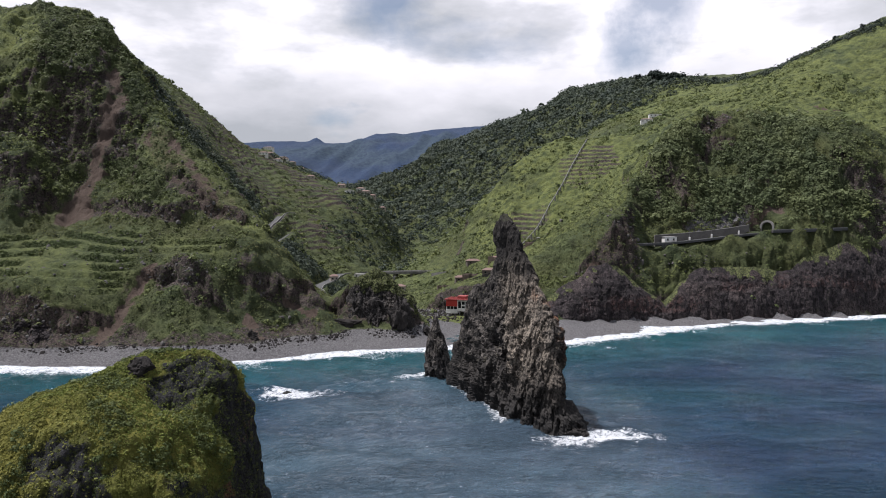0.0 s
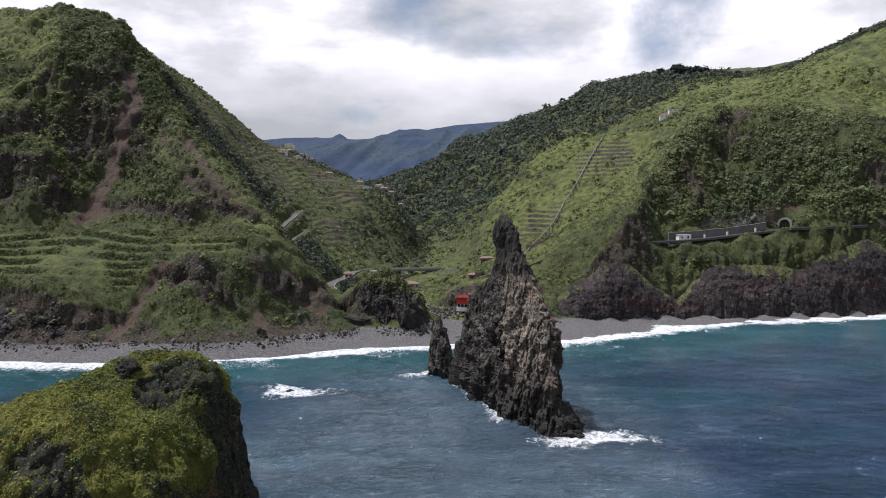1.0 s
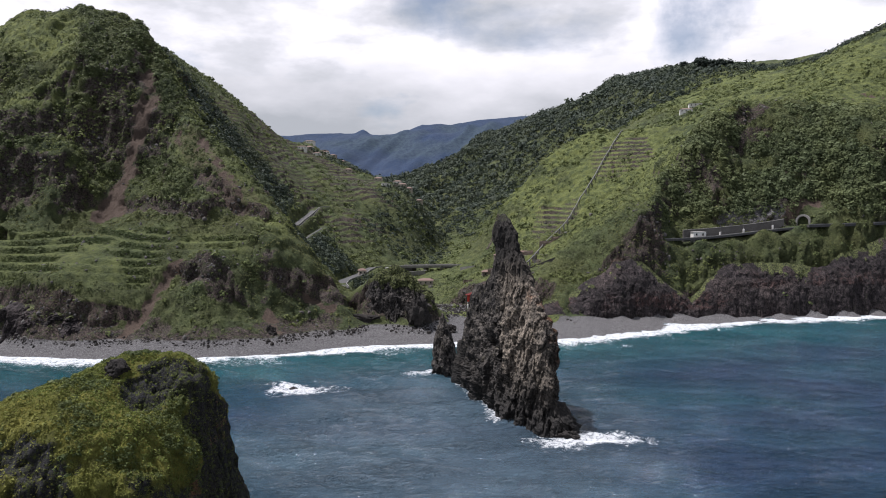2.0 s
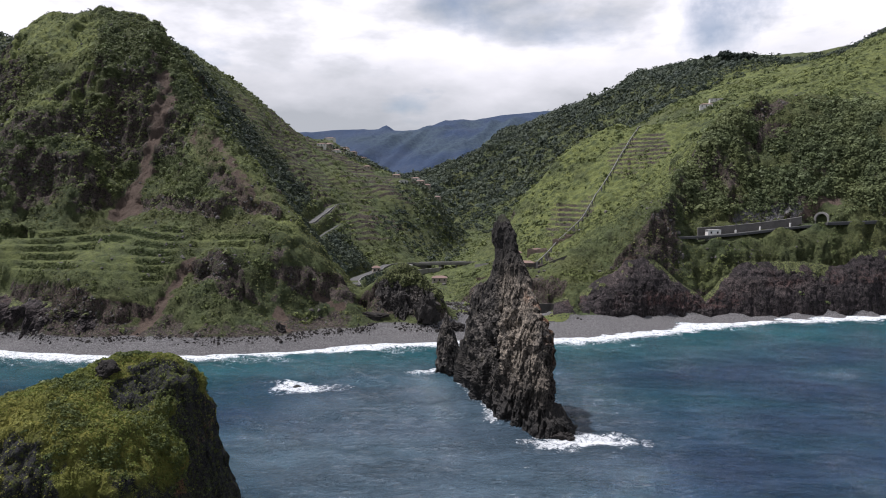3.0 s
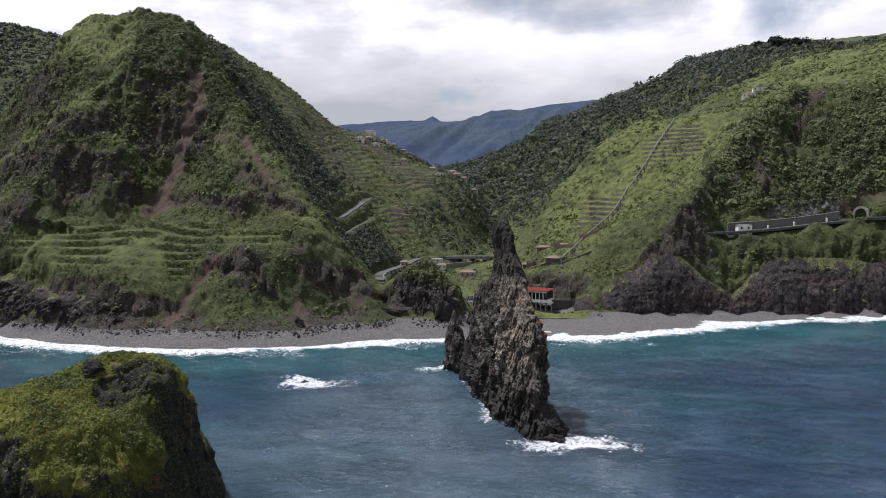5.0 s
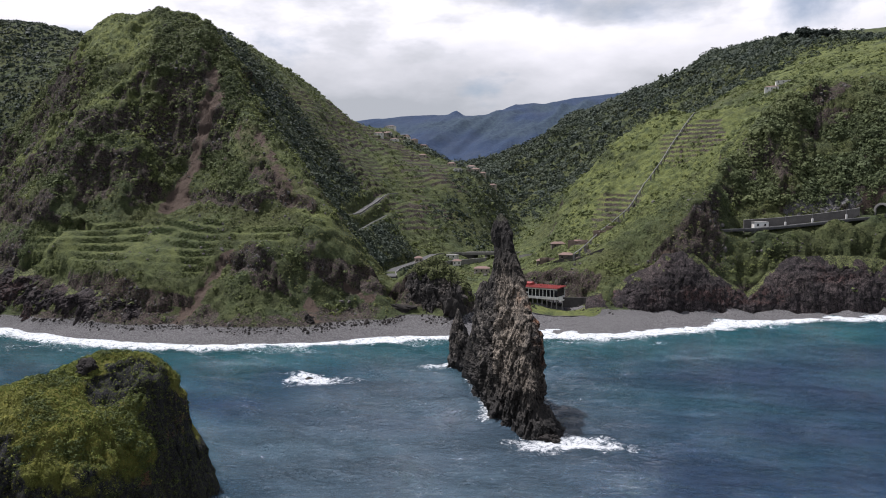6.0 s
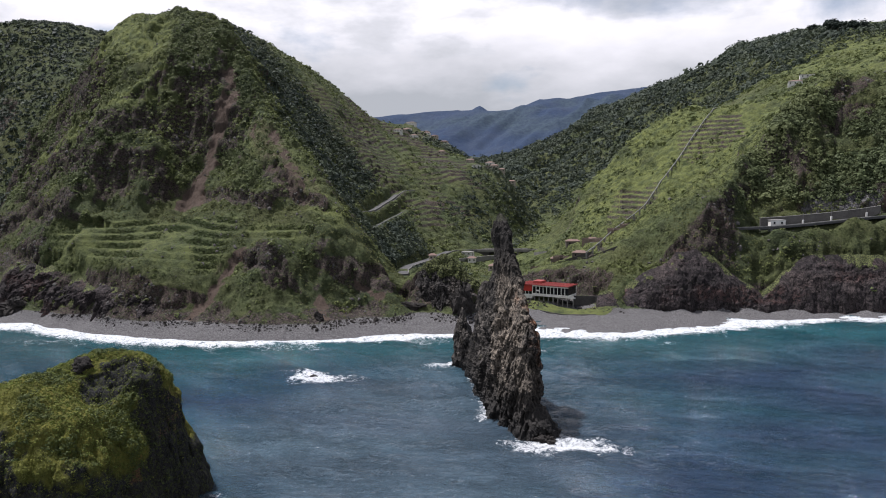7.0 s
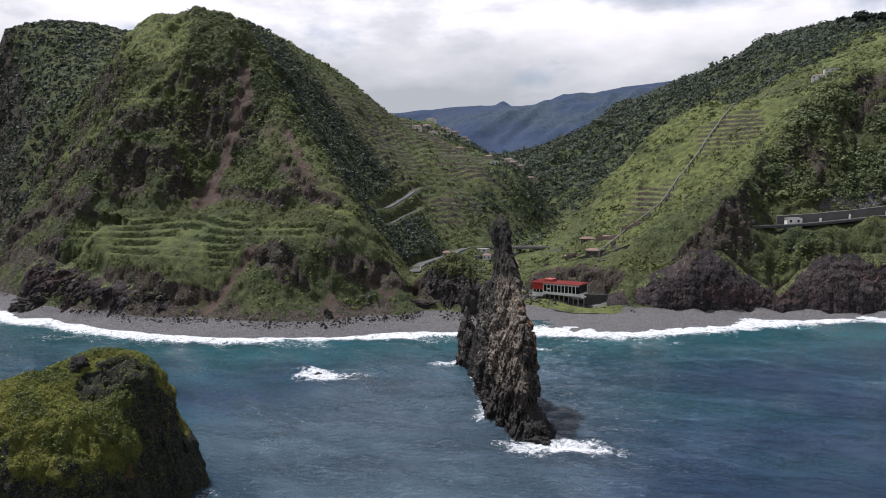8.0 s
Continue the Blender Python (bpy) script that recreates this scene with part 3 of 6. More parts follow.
# rock bands: the ground breaks off below each line; the line, the drop, how far it is felt
LEDGES = (
    ([(-222, 290), (-199, 293), (-188, 299), (-176, 302), (-165, 309), (-150, 312)], 5.0, 6.0),
    ([(-268, 306), (-252, 302), (-228, 288), (-210, 281), (-194, 285)], 5.0, 6.0),
    ([(-294, 299), (-279, 300), (-261, 298), (-243, 284), (-217, 268), (-203, 262), (-190, 262)], 6.0, 6.0),
    ([(-240, 268), (-222, 258), (-205, 252)], 5.0, 6.0),
    ([(-146, 286), (-136, 281), (-124, 274.5), (-112, 273), (-105, 275)], 4.0, 5.0),
    ([(-112, 284), (-104, 281), (-95, 276), (-83, 275)], 4.5, 5.0),
    ([(-102, 247), (-97, 245), (-90, 243), (-84, 242)], 9.0, 5.0),
    ([(-67, 256.5), (-58, 260), (-50, 264), (-43, 270)], 8.0, 5.0),
    ([(-172, 239), (-160, 233), (-150, 230), (-141, 229.5), (-131, 230), (-125, 232)], 8.0, 5.5),
    ([(66, 309), (74, 313), (81, 317.5), (88, 324)], 5.0, 5.0),
    ([(-4, 319), (8, 314.5), (20, 310), (33, 303)], 5.0, 4.0),
    ([(16, 462), (12, 440), (6, 424)], 6.0, 6.0),
)
banded = np.zeros(len(q))
wander = 2.2 * fbm(flat_q, 9, 4, 131)
for line, drop, felt in LEDGES:
    d, side = across(line)
    d = d * side + wander
    ends = np.minimum(1, np.maximum(0.0, 1.6 - np.abs(d) / (3 * felt)))
    z0 = z0 + 0.5 * drop * np.tanh(d / 1.6) * np.exp(-np.abs(d) / felt) * ends
    banded = np.maximum(banded, smooth(1.0, 0.3, np.abs(d + 1.2) / (0.55 * drop)))
# gullies (below 0) and spurs (above 0)
for line, rise, wide in (
    ([(-158, 326), (-152, 318), (-152, 310), (-154, 302), (-154, 294)], -3.5, 4.5),
    ([(-108, 252), (-112, 244), (-115, 236), (-118, 226)], -2.5, 4.0),
    ([(-205, 325), (-202, 312), (-205, 300)], -4.0, 6.0), ([(-225, 335), (-222, 318), (-228, 304)], -4.0, 6.0), ([(-180, 332), (-176, 318), (-172, 308)], -3.5, 5.0),
    ([(-192, 338), (-190, 322), (-196, 307)], 3.5, 6.0), ([(-168, 330), (-165, 318), (-160, 311)], 3.0, 5.0),
    ([(-130, 312), (-120, 299), (-110, 287)], 3.5, 6.0), ([(-141, 312), (-134, 300), (-128, 288), (-126, 279)], 2.5, 6.0),
    ([(-182, 292), (-178, 283), (-176, 274)], 3.0, 5.0), ([(-168, 298), (-166, 288), (-167, 280)], -2.5, 5.0), ([(-205, 285), (-200, 275), (-198, 265)], 3.0, 5.0),
    ([(120, 362), (112, 345), (106, 338)], 3.0, 6.0), ([(150, 380), (141, 362), (136, 350)], -4.0, 8.0), ([(170, 378), (166, 362), (164, 352)], 3.5, 7.0), ([(196, 396), (190, 372), (188, 352)], -4.0, 8.0),
):
    z0 = z0 + rise * np.exp(-(near_line(q, line) + np.abs(wander)) / wide)
DARK_CREST = [(67, 307), (76, 313), (84, 319), (90, 332), (94.5, 346), (101, 358), (109, 366), (121, 373), (137, 379), (150, 384), (178, 386), (200, 400), (215, 412)]
beyond_crest = q[:, 1] - np.interp(q[:, 0], [c_[0] for c_ in DARK_CREST], [c_[1] for c_ in DARK_CREST])
z0 = z0 + 3.0 * np.exp(-near_line(q, DARK_CREST[3:10]) / 4.0)
# the wooded valley sides fall in long spurs
crest_far = near_line(q, [c_[:2] for c_ in HIGH_PASTURES_AND_WOODED_CREST_BEHIND])
z0 = z0 + 17.0 * fbm(flat_q @ np.array([[0.8, 0.35, 0], [-0.6, 0.45, 0], [0, 0, 1]]), 95, 3, 135, 0.5, True) * smooth(640, 820, q[:, 1]) * smooth(15, 110, crest_far) * smooth(-170, -60, q[:, 0]) * smooth(250, 190, q[:, 0])
rough_z = fbm(flat_q, 26, 5, 3) * 1.9 + fbm(flat_q, 70, 3, 9, ridged=True) * 2.0 * smooth(350, 700, q[:, 1])
inland = smooth(1.5, 9.0, z0)
rough_z = rough_z + fbm(flat_q * (1, 0.3, 1), 18, 4, 13, 0.55, True) * 3.2 * smooth(25, 55, z0) * smooth(480, 400, q[:, 1])
road_flat = near_line(q, [(98, 331), (111, 333), (125, 336), (142, 339.5), (160, 342), (172, 344)])
keep_flat = smooth(3.5, 8.0, road_flat)
valley = smooth(30, 14, z0) * smooth(260, 285, q[:, 1]) * smooth(-60, -40, q[:, 0]) * smooth(45, 30, q[:, 0])
def inside(x0, x1, y0, y1, blur):
    return smooth(x0 - blur, x0 + blur, q[:, 0]) * smooth(x1 + blur, x1 - blur, q[:, 0]) * smooth(y0 - blur, y0 + blur, q[:, 1]) * smooth(y1 + blur, y1 - blur, q[:, 1])


z1 = z0 + rough_z * inland * keep_flat * (1 - 0.8 * valley) * (1 - 0.55 * inside(-205, -66, 245, 280, 4) * smooth(24, 29, z0))


left_terraces = inside(-216, -116, 237, 272, 3) * smooth(19, 22, z0) * smooth(44, 40, z0)
left_terraces = np.maximum(left_terraces, inside(-112, -84, 250, 266, 4) * smooth(25, 29, z0) * smooth(41, 37, z0))
hill_terraces = inside(-205, -66, 430, 900, 25) * smooth(20, 30, z0) * (0.6 + 0.4 * smooth(-0.4, 0.25, fbm(flat_q, 34, 3, 137)))
right_terraces = inside(18, 135, 320, 500, 8) * smooth(14, 20, z0) * np.clip(0.4 * smooth(0.05, 0.3, fbm(flat_q, 45, 3, 33)) + inside(80, 114, 426, 464, 5) + inside(38, 66, 372, 428, 5) + inside(4, 40, 326, 352, 5), 0, 1)
right_terraces *= smooth(0, 6, beyond_crest)
z2 = z1
step_edge = np.zeros(len(q))
for amount, h, sway, rise, slope in ((left_terraces, 3.1, 0.6, 0.6, 0.4), (hill_terraces, 3.6, 0.9, 0.6, 0.35), (right_terraces, 3.0, 0.4, 0.55, 0.35)):
    k = z2 / h + sway * fbm(flat_q, 38, 2, int(h * 10))
    f = k - np.floor(k)
    off = k - z2 / h
    stepped = (np.floor(k) + slope * np.minimum(f / rise, 1) + (1 - slope) * smooth(rise, 0.97, f) - off) * h
    toe = np.exp(-((f - rise) / 0.08) ** 2)
    walls = smooth(rise - 0.05, rise + 0.04, f) * smooth(1.0, 0.93, f) * smooth(-0.75, -0.15, fbm(flat_q, 28, 3, int(h * 10) + 9))
    z2 = z2 + (stepped - 0.5 * toe - z2) * amount * 0.95
    step_edge = np.maximum(step_edge, amount * walls)
land = np.column_stack([q, z2])
nx, ny = len(xs), len(ys)


def grid_normals(v):
    g = v.reshape(ny, nx, 3)
    du, dv = np.gradient(g, axis=1), np.gradient(g, axis=0)
    c = np.cross(du, dv)
    return (c / np.maximum(np.linalg.norm(c, axis=2, keepdims=True), 1e-9)).reshape(-1, 3)


nor = grid_normals(np.column_stack([q, z1]))
steep = 1 - nor[:, 2]
crag = smooth(0.36, 0.6, steep) * inland
# crags and ribs on the steep faces
out = fbm(land * (1, 1, 0.45), 9, 5, 5, 0.55, True) * 2.4 * crag + (fbm(land, 3.5, 3, 6) * 0.45 + fbm(land * (1, 1, 0.6), 13, 4, 7, 0.55, True) * 0.9) * inland * keep_flat * (1 - 0.8 * np.maximum(valley, np.maximum(left_terraces, right_terraces)))
land = land + nor * out[:, None]
hard = np.flatnonzero((crag > 0.05) & (q[:, 1] < 420))
tone, crack = cells(land[hard], (3.4, 3.4, 5.0), 61)
tone2, _ = cells(land[hard], (1.6, 1.6, 2.4), 65)
land[hard] += nor[hard] * (((tone - 0.5) * 2.0 - crack * 0.6 + (tone2 - 0.5) * 0.9) * crag[hard])[:, None]
beach = smooth(4.9, 3.4, z0) * smooth(-4, 0, z0) * smooth(330, 315, q[:, 1])
land[:, 2] += beach * (fbm(flat_q, 3, 3, 8) * 0.35)

notch = smooth(7.5, 5.6, np.hypot(q[:, 0] - 160.5, q[:, 1] - 339.5))
land[:, 2] = land[:, 2] * (1 - notch) + np.minimum(land[:, 2], 40.3) * notch

CRAGS = (
    ([(-95, 246, 29), (-90, 242, 25), (-87, 239, 19)], 5.0, 1.3),
    ([(-63, 257, 19), (-57, 259, 19), (-49, 261, 14)], 4.5, 0.8),
    ([(-152, 228, 14), (-140, 230, 14)], 6.0, 1.2),
    ([(-37, 262, 12), (-24, 264, 12), (-13, 262, 8)], 7.0, 2.2),
    ([(0, 319, 9), (14, 315, 10), (28, 310, 11), (38, 303, 11)], 5.5, 1.3),
)
bared = np.zeros(len(q))
for line, wide, jut in CRAGS:
    k = smooth(wide * 1.3, wide * 0.45, near_line(land, line) + 1.3 * fbm(land, 5, 3, 55))
    tone, split_ = cells(land, (3.0, 3.0, 4.6), 57)
    land = land + nor * (k * jut * (0.2 + 1.3 * tone - 0.6 * split_ + 0.8 * fbm(land, 2.4, 3, 59)))[:, None]
    bared = np.maximum(bared, k)
# level beds for the lanes
LANES = {
    "hill": ([(-97, 350), (-100, 368), (-103, 388), (-106, 405), (-109, 425), (-111, 450), (-113, 475), (-114, 494), (-112, 504)], 2.4),
    "track": ([(-86, 340), (-92, 368), (-96, 390), (-99, 409), (-101, 435), (-102, 459)], 1.4),
    "valley": ([(-56, 304), (-60, 316), (-62, 336), (-62, 358), (-63, 385), (-66, 412), (-65, 430), (-58, 445), (-47, 449)], 3.4),
    "farm": ([(36, 345), (30, 362), (22, 385), (8, 400), (-6, 412)], 2.0),
}
lane_near, hill_near = np.full(len(q), 99.0), near_line(q, LANES["hill"][0])
for line, half in LANES.values():
    corners = np.array(line, float)
    level = relief(corners)
    best, height_of = np.full(len(q), 1e9), np.zeros(len(q))
    for a, b, za, zb in zip(corners[:-1], corners[1:], level[:-1], level[1:]):
        k = np.clip((q - a) @ (b - a) / ((b - a) @ (b - a)), 0, 1)
        d = np.linalg.norm(q - a - k[:, None] * (b - a), axis=1)
        nearer = d < best
        best, height_of = np.where(nearer, d, best), np.where(nearer, za + (zb - za) * k, height_of)
    bed = smooth(half + 3.0, half + 0.8, best)
    land[:, 2] = land[:, 2] * (1 - bed) + height_of * bed
    lane_near = np.minimum(lane_near, best - half)
patchy = fbm(land, 22, 4, 41)
speck = fbm(land, 3.5, 4, 43, 0.65)
rock = smooth(0.42, 0.7, steep + 0.15 * patchy + 0.16 * speck) * inland
cliff_band = smooth(17, 9, z2 + 6 * fbm(flat_q, 18, 3, 46)) * smooth(40, 52, q[:, 0]) * smooth(0.36, 0.55, steep) * smooth(345, 335, q[:, 1])
rock = np.maximum(rock, cliff_band)
rock = np.maximum(rock, 0.9 * banded * smooth(-0.5, 0.2, patchy + 0.8 * speck + 0.2))
ROCKS = (  # bare rock on the slopes: a line and its half width
    ([(-222, 290, 86), (-199, 292, 91), (-188, 298, 90), (-176, 301, 87), (-165, 308, 92), (-150, 311, 93)], 7.0),
    ([(-176, 314, 108), (-164, 318, 110), (-155, 322, 113)], 5.0),
    ([(-254, 305, 74), (-230, 288, 70), (-212, 280, 68), (-195, 283, 72)], 7.0),
    ([(-297, 300, 30), (-279, 300, 41), (-261, 297, 52)], 9.0),
    ([(-243, 283, 48), (-217, 266, 42), (-204, 262, 40)], 7.0),
    ([(-290, 290, 22), (-262, 275, 20), (-240, 264, 22), (-222, 256, 24)], 9.0),
    ([(-146, 285, 52), (-136, 280, 51), (-124, 274, 50), (-110, 273, 49)], 3.6),
    ([(-105, 280, 58), (-95, 275, 52), (-84, 274, 50)], 3.4),
    ([(-99, 246, 27), (-90, 242, 25), (-87, 239, 19)], 5.0),
    ([(-65, 257, 20), (-58, 259, 19), (-49, 263, 15)], 4.5),
    ([(-168, 235, 14), (-150, 228, 11), (-141, 227, 11)], 5.5),
    ([(-131, 226, 8), (-126, 229, 10)], 4.0),
    ([(73, 312, 34), (81, 317, 40), (89, 322, 44)], 4.5),
    ([(68, 306, 25), (75, 307, 26)], 4.0),
    ([(140, 378, 97), (160, 384, 103)], 4.0),
)
rock = np.maximum(rock, 0.8 * smooth(9.5, 5.0, z2 + 4 * patchy + 3 * speck) * smooth(3.2, 4.2, z2) * smooth(-40, -50, q[:, 0]) * smooth(300, 285, q[:, 1]))
rock = rock * (1 - 0.85 * inside(92, 240, 306, 338, 4) * smooth(8, 14, z2))
for line, wide in ROCKS:
    rock = np.maximum(rock, 0.85 * smooth(wide * 1.3, wide * 0.4, near_line(land, line) + 0.5 * wide * (patchy + 1.2 * speck)))
rock = np.maximum(rock, inside(-6, 46, 298, 322, 4) * smooth(0.12, 0.3, steep) * smooth(-0.5, 0.1, patchy + speck))
rock = np.maximum(rock * (1 - 0.7 * np.maximum(hill_terraces, left_terraces)), (0.45 - 0.22 * left_terraces + 0.2 * right_terraces + 0.3 * hill_terraces) * smooth(0.25, 0.7, step_edge))
rock = np.maximum(rock, bared)
earth, cleared = np.zeros(len(q)), np.zeros(len(q))
SLIDES = (  # bare brown earth and scree
    ([(-156, 323, 115), (-152, 318, 106), (-152, 310, 91), (-154, 303, 78), (-154, 295, 62), (-156, 291, 55)], 4.4),
    ([(-156, 291, 55), (-160, 284, 48), (-153, 285, 49)], 6.0),
    ([(-108, 251, 28), (-112, 244, 20), (-114, 238, 14), (-117, 229, 7), (-119, 223, 4)], 2.6),
    ([(-126, 309, 84), (-114, 296, 73), (-103, 286, 63), (-92, 278, 54)], 2.4),
    ([(-132, 308, 84), (-122, 295, 70)], 2.0),
    ([(-60, 257, 14), (-50, 257, 10)], 1.5),
    ([(-73, 249, 13), (-68, 240, 7), (-65, 235, 5)], 2.0),
    ([(-170, 247, 25), (-163, 244, 22)], 2.5),
    ([(157, 346, 45), (163, 348, 51), (170, 347, 50)], 4.5),
    ([(69, 306, 26), (64, 302, 15)], 3.4),
    ([(248, 452, 122), (258, 448, 118)], 3.5),
    ([(226, 436, 112), (234, 440, 116)], 2.5),
)
for line, wide in SLIDES:
    cleared = np.maximum(cleared, smooth(wide + 1.5, wide * 0.6, near_line(land, line) + 1.6 * speck))
    earth = np.maximum(earth, smooth(wide * 1.3, wide * 0.35, near_line(land, line) + 2.0 * fbm(land * (1, 1, 0.5), 4, 4, 51) + 1.8 * speck))
earth = np.maximum(earth, 0.4 * smooth(12, 5, near_line(land, [(-130, 309, 84), (-117, 295, 72), (-104, 283, 60), (-92, 277, 53)])))
earth = np.maximum(earth, 0.8 * smooth(0.2, 0.6, fbm(land, 33, 3, 52)) * cliff_band)
lush = np.maximum.reduce([right_terraces, 0.9 * inside(15, 165, 330, 520, 12) * smooth(0, 5, beyond_crest + 2 * speck), 0.45 * left_terraces * (1 - step_edge), 0.12 * hill_terraces * (1 - step_edge), 0.8 * inside(180, 420, 400, 720, 25), 0.45 * valley])
lush = lush * smooth(-0.6, 0.2, fbm(land, 15, 4, 53) + 0.25)
sprayed = smooth(6.5, 3.5, near_line(land, [(128, 344, 43), (141, 347, 45), (152, 348, 47)]) + 2.5 * fbm(land, 6, 3, 58)) * 0.9
meadow = smooth(20, 10, near_line(q, [(-250, 360), (-238, 345), (-226, 338), (-212, 333)]) + 6 * patchy) * smooth(118, 128, z2)
spurs = np.maximum(smooth(8, 2.5, near_line(q, [(-190, 312), (-195, 306), (-215, 298), (-235, 300), (-262, 312), (-293, 324)]) + 2 * speck), 0.7 * smooth(7, 2, near_line(q, [(-134, 306), (-122, 296), (-104, 290), (-86, 277), (-74, 268)]) + 3 * speck)) * (1 - np.clip(rock, 0, 1)) * (1 - np.clip(earth, 0, 1))
spurs = np.maximum(spurs, meadow)
lush = np.maximum(lush, spurs)
lawn = smooth(5.2, 3.6, near_line(q, [(-3, 293), (12, 288.5), (24, 285), (36, 284)]))
lush = np.maximum(lush, lawn)
pebbles = sprayed + (1 - lawn) * beach * smooth(-0.9, 0.0, fbm(land, 6, 3, 54) + 0.7 - 0.5 * smooth(3.5, 6, z0))
# bushes and tussocks swell the green ground
leafy = inland * (1 - np.clip(rock, 0, 1)) * (1 - np.clip(earth, 0, 1)) * (1 - 0.85 * left_terraces) * (1 - 0.5 * right_terraces) * (1 - lawn) * smooth(0.2, 2.0, lane_near) * smooth(3.5, 5.5, road_flat) * np.maximum(smooth(520, 470, q[:, 1]), smooth(650, 610, q[:, 1]) * smooth(120, 150, q[:, 0])) * smooth(-300, -290, q[:, 0])
swell_up = domes(q + 0.6 * wander[:, None], 3.6, 71) * 1.5 + domes(q, 6.5, 75) * 1.5 * smooth(-0.2, 0.5, fbm(flat_q, 20, 3, 77))
land = land + nor * (leafy * (swell_up - 0.8) * (1 - 0.2 * lush) * (0.6 + 0.4 * smooth(40, 62, z2)))[:, None]
cover = np.stack([np.clip(rock, 0, 1), np.clip(earth, 0, 1), np.clip(lush, 0, 1), np.clip(pebbles, 0, 1)], 1)

split = int(np.searchsorted(xs, -9.0))
ids = np.arange(nx * ny).reshape(ny, nx)


def patch_of(c0, c1):
    sub = ids[:, c0:c1 + 1]
    w = c1 + 1 - c0
    loc = np.arange(w * ny).reshape(ny, w)
    f = np.stack([loc[:-1, :-1], loc[:-1, 1:], loc[1:, 1:], loc[1:, :-1]], -1).reshape(-1, 4)
    return land[sub.ravel()], f, cover[sub.ravel()]


for name, c0, c1, label in (("ground_left", 0, split, "steep green headland with basalt cliffs, terraces and landslips above a pebble beach"), ("ground_right", split, nx - 1, "green terraced slope and wooded mountainside above dark sea cliffs")):
    v, f, c = patch_of(c0, c1)
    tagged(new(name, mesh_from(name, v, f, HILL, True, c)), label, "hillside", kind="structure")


# ---- sea cliffs ----
def along(line, s):
    line = np.array(line, float)
    d = np.concatenate([[0], np.cumsum(np.linalg.norm(np.diff(line[:, :2], axis=0), axis=1))])
    return np.stack([np.interp(s * d[-1], d, line[:, k]) for k in range(3)], 1), d[-1]


def sea_cliff(name, foot, brow, seed, label, used, bulge=2.2, ribs=2.4):
    """A rock face between a foot line and a brow line, ribbed and broken."""
    _, length = along(foot, np.array([0.0]))
    cols, rows = int(length / 0.42), 64
    s = np.linspace(0, 1, cols)
    f3, b3 = along(foot, s)[0], along(brow, s)[0]
    b3[:, 2] += (fbm(b3 * (1, 1, 0), 9, 4, seed + 31) * 2.0 - 0.3) * np.clip((b3[:, 2] - f3[:, 2]) / 16, 0, 1)
    t = np.linspace(0, 1, rows)[:, None, None]
    pts = f3[None] * (1 - t) + b3[None] * t
    pts[:, :, :2] = f3[None, :, :2] + (b3 - f3)[None, :, :2] * (t ** 1.9 * 0.9 + 0.1 * t)
    pts[:, :, 2] = f3[None, :, 2] - 1.5 + (b3[:, 2] - f3[:, 2] + 1.5)[None] * t[:, :, 0]
    tang = np.gradient(f3, axis=0)[:, :2]
    sea_side = np.stack([tang[:, 1], -tang[:, 0]], 1)
    sea_side /= np.linalg.norm(sea_side, axis=1, keepdims=True)
    flat_pts = pts.reshape(-1, 3)
    tone, crack = cells(flat_pts, (2.4, 2.4, 14.0), seed + 11)
    tone2, _ = cells(flat_pts, (0.9, 0.9, 4.0), seed + 15)
    beds = fbm(flat_pts * (0.08, 0.08, 1), 3.2, 3, seed + 51, 0.6)
    push = 0.14 * np.tanh(3 * beds) + ribs * 0.4 * ((tone - 0.5) * 1.3 + (tone2 - 0.5) * 0.6) + fbm(flat_pts * (1, 1, 0.18), 5.0, 4, seed, 0.55, True) * ribs * 0.85 + fbm(flat_pts * (1, 1, 0.3), 14, 3, seed + 2, 0.5, True) * ribs * 0.7 + fbm(flat_pts, 1.6, 3, seed + 4) * 0.2
    fade = (np.clip((1 - t) * 6, 0, 1) * np.minimum(1, np.minimum(s, 1 - s) * 14)[None, :, None])[:, :, 0].ravel()
    pts = pts.reshape(rows, cols, 3)
    pts[:, :, :2] += (sea_side[None] * ((push + bulge * 0.5) * fade - 2.5 * (1 - np.minimum(1, np.minimum(s, 1 - s) * 14))[None].repeat(rows, 0).ravel()).reshape(rows, cols)[:, :, None])
    v = pts.reshape(-1, 3)
    v[:, 2] += fbm(v, 3, 3, seed + 6) * 0.5 * fade
    loc = np.arange(rows * cols).reshape(rows, cols)
    f = np.stack([loc[:-1, :-1], loc[:-1, 1:], loc[1:, 1:], loc[1:, :-1]], -1).reshape(-1, 4)
    c = np.zeros((len(v), 4))
    if used is HILL:
        gn = np.cross(np.gradient(pts, axis=1), np.gradient(pts, axis=0))
        up = np.abs(gn[:, :, 2] / np.linalg.norm(gn, axis=2)).ravel()
        c[:, 0] = np.clip(smooth(0.5, 0.25, up + 0.22 * fbm(v, 7, 4, seed + 9) + 0.25 * (t[:, :, 0] + 0 * s[None]).ravel() ** 2), 0, 1)
        c[:, 2] = 0.3
    else:
        c[:, 1] = 0.75 * smooth(0.0, 0.45, fbm(v * (0.1, 0.1, 0.6), 5, 4, seed + 8) + 0.5 * fbm(v * (1, 1, 0.3), 7, 4, seed + 10)) * smooth(26, 12, v[:, 2])
        c[:, 0] = 0.4 * smooth(0.25, 0.6, fbm(v, 16, 3, seed + 9))
        c[:, 2] = smooth(0.8, 1.05, (t[:, :, 0] + 0 * s[None]).ravel() + 0.3 * fbm(v * (1, 1, 0.25), 6, 5, seed + 41, 0.6))
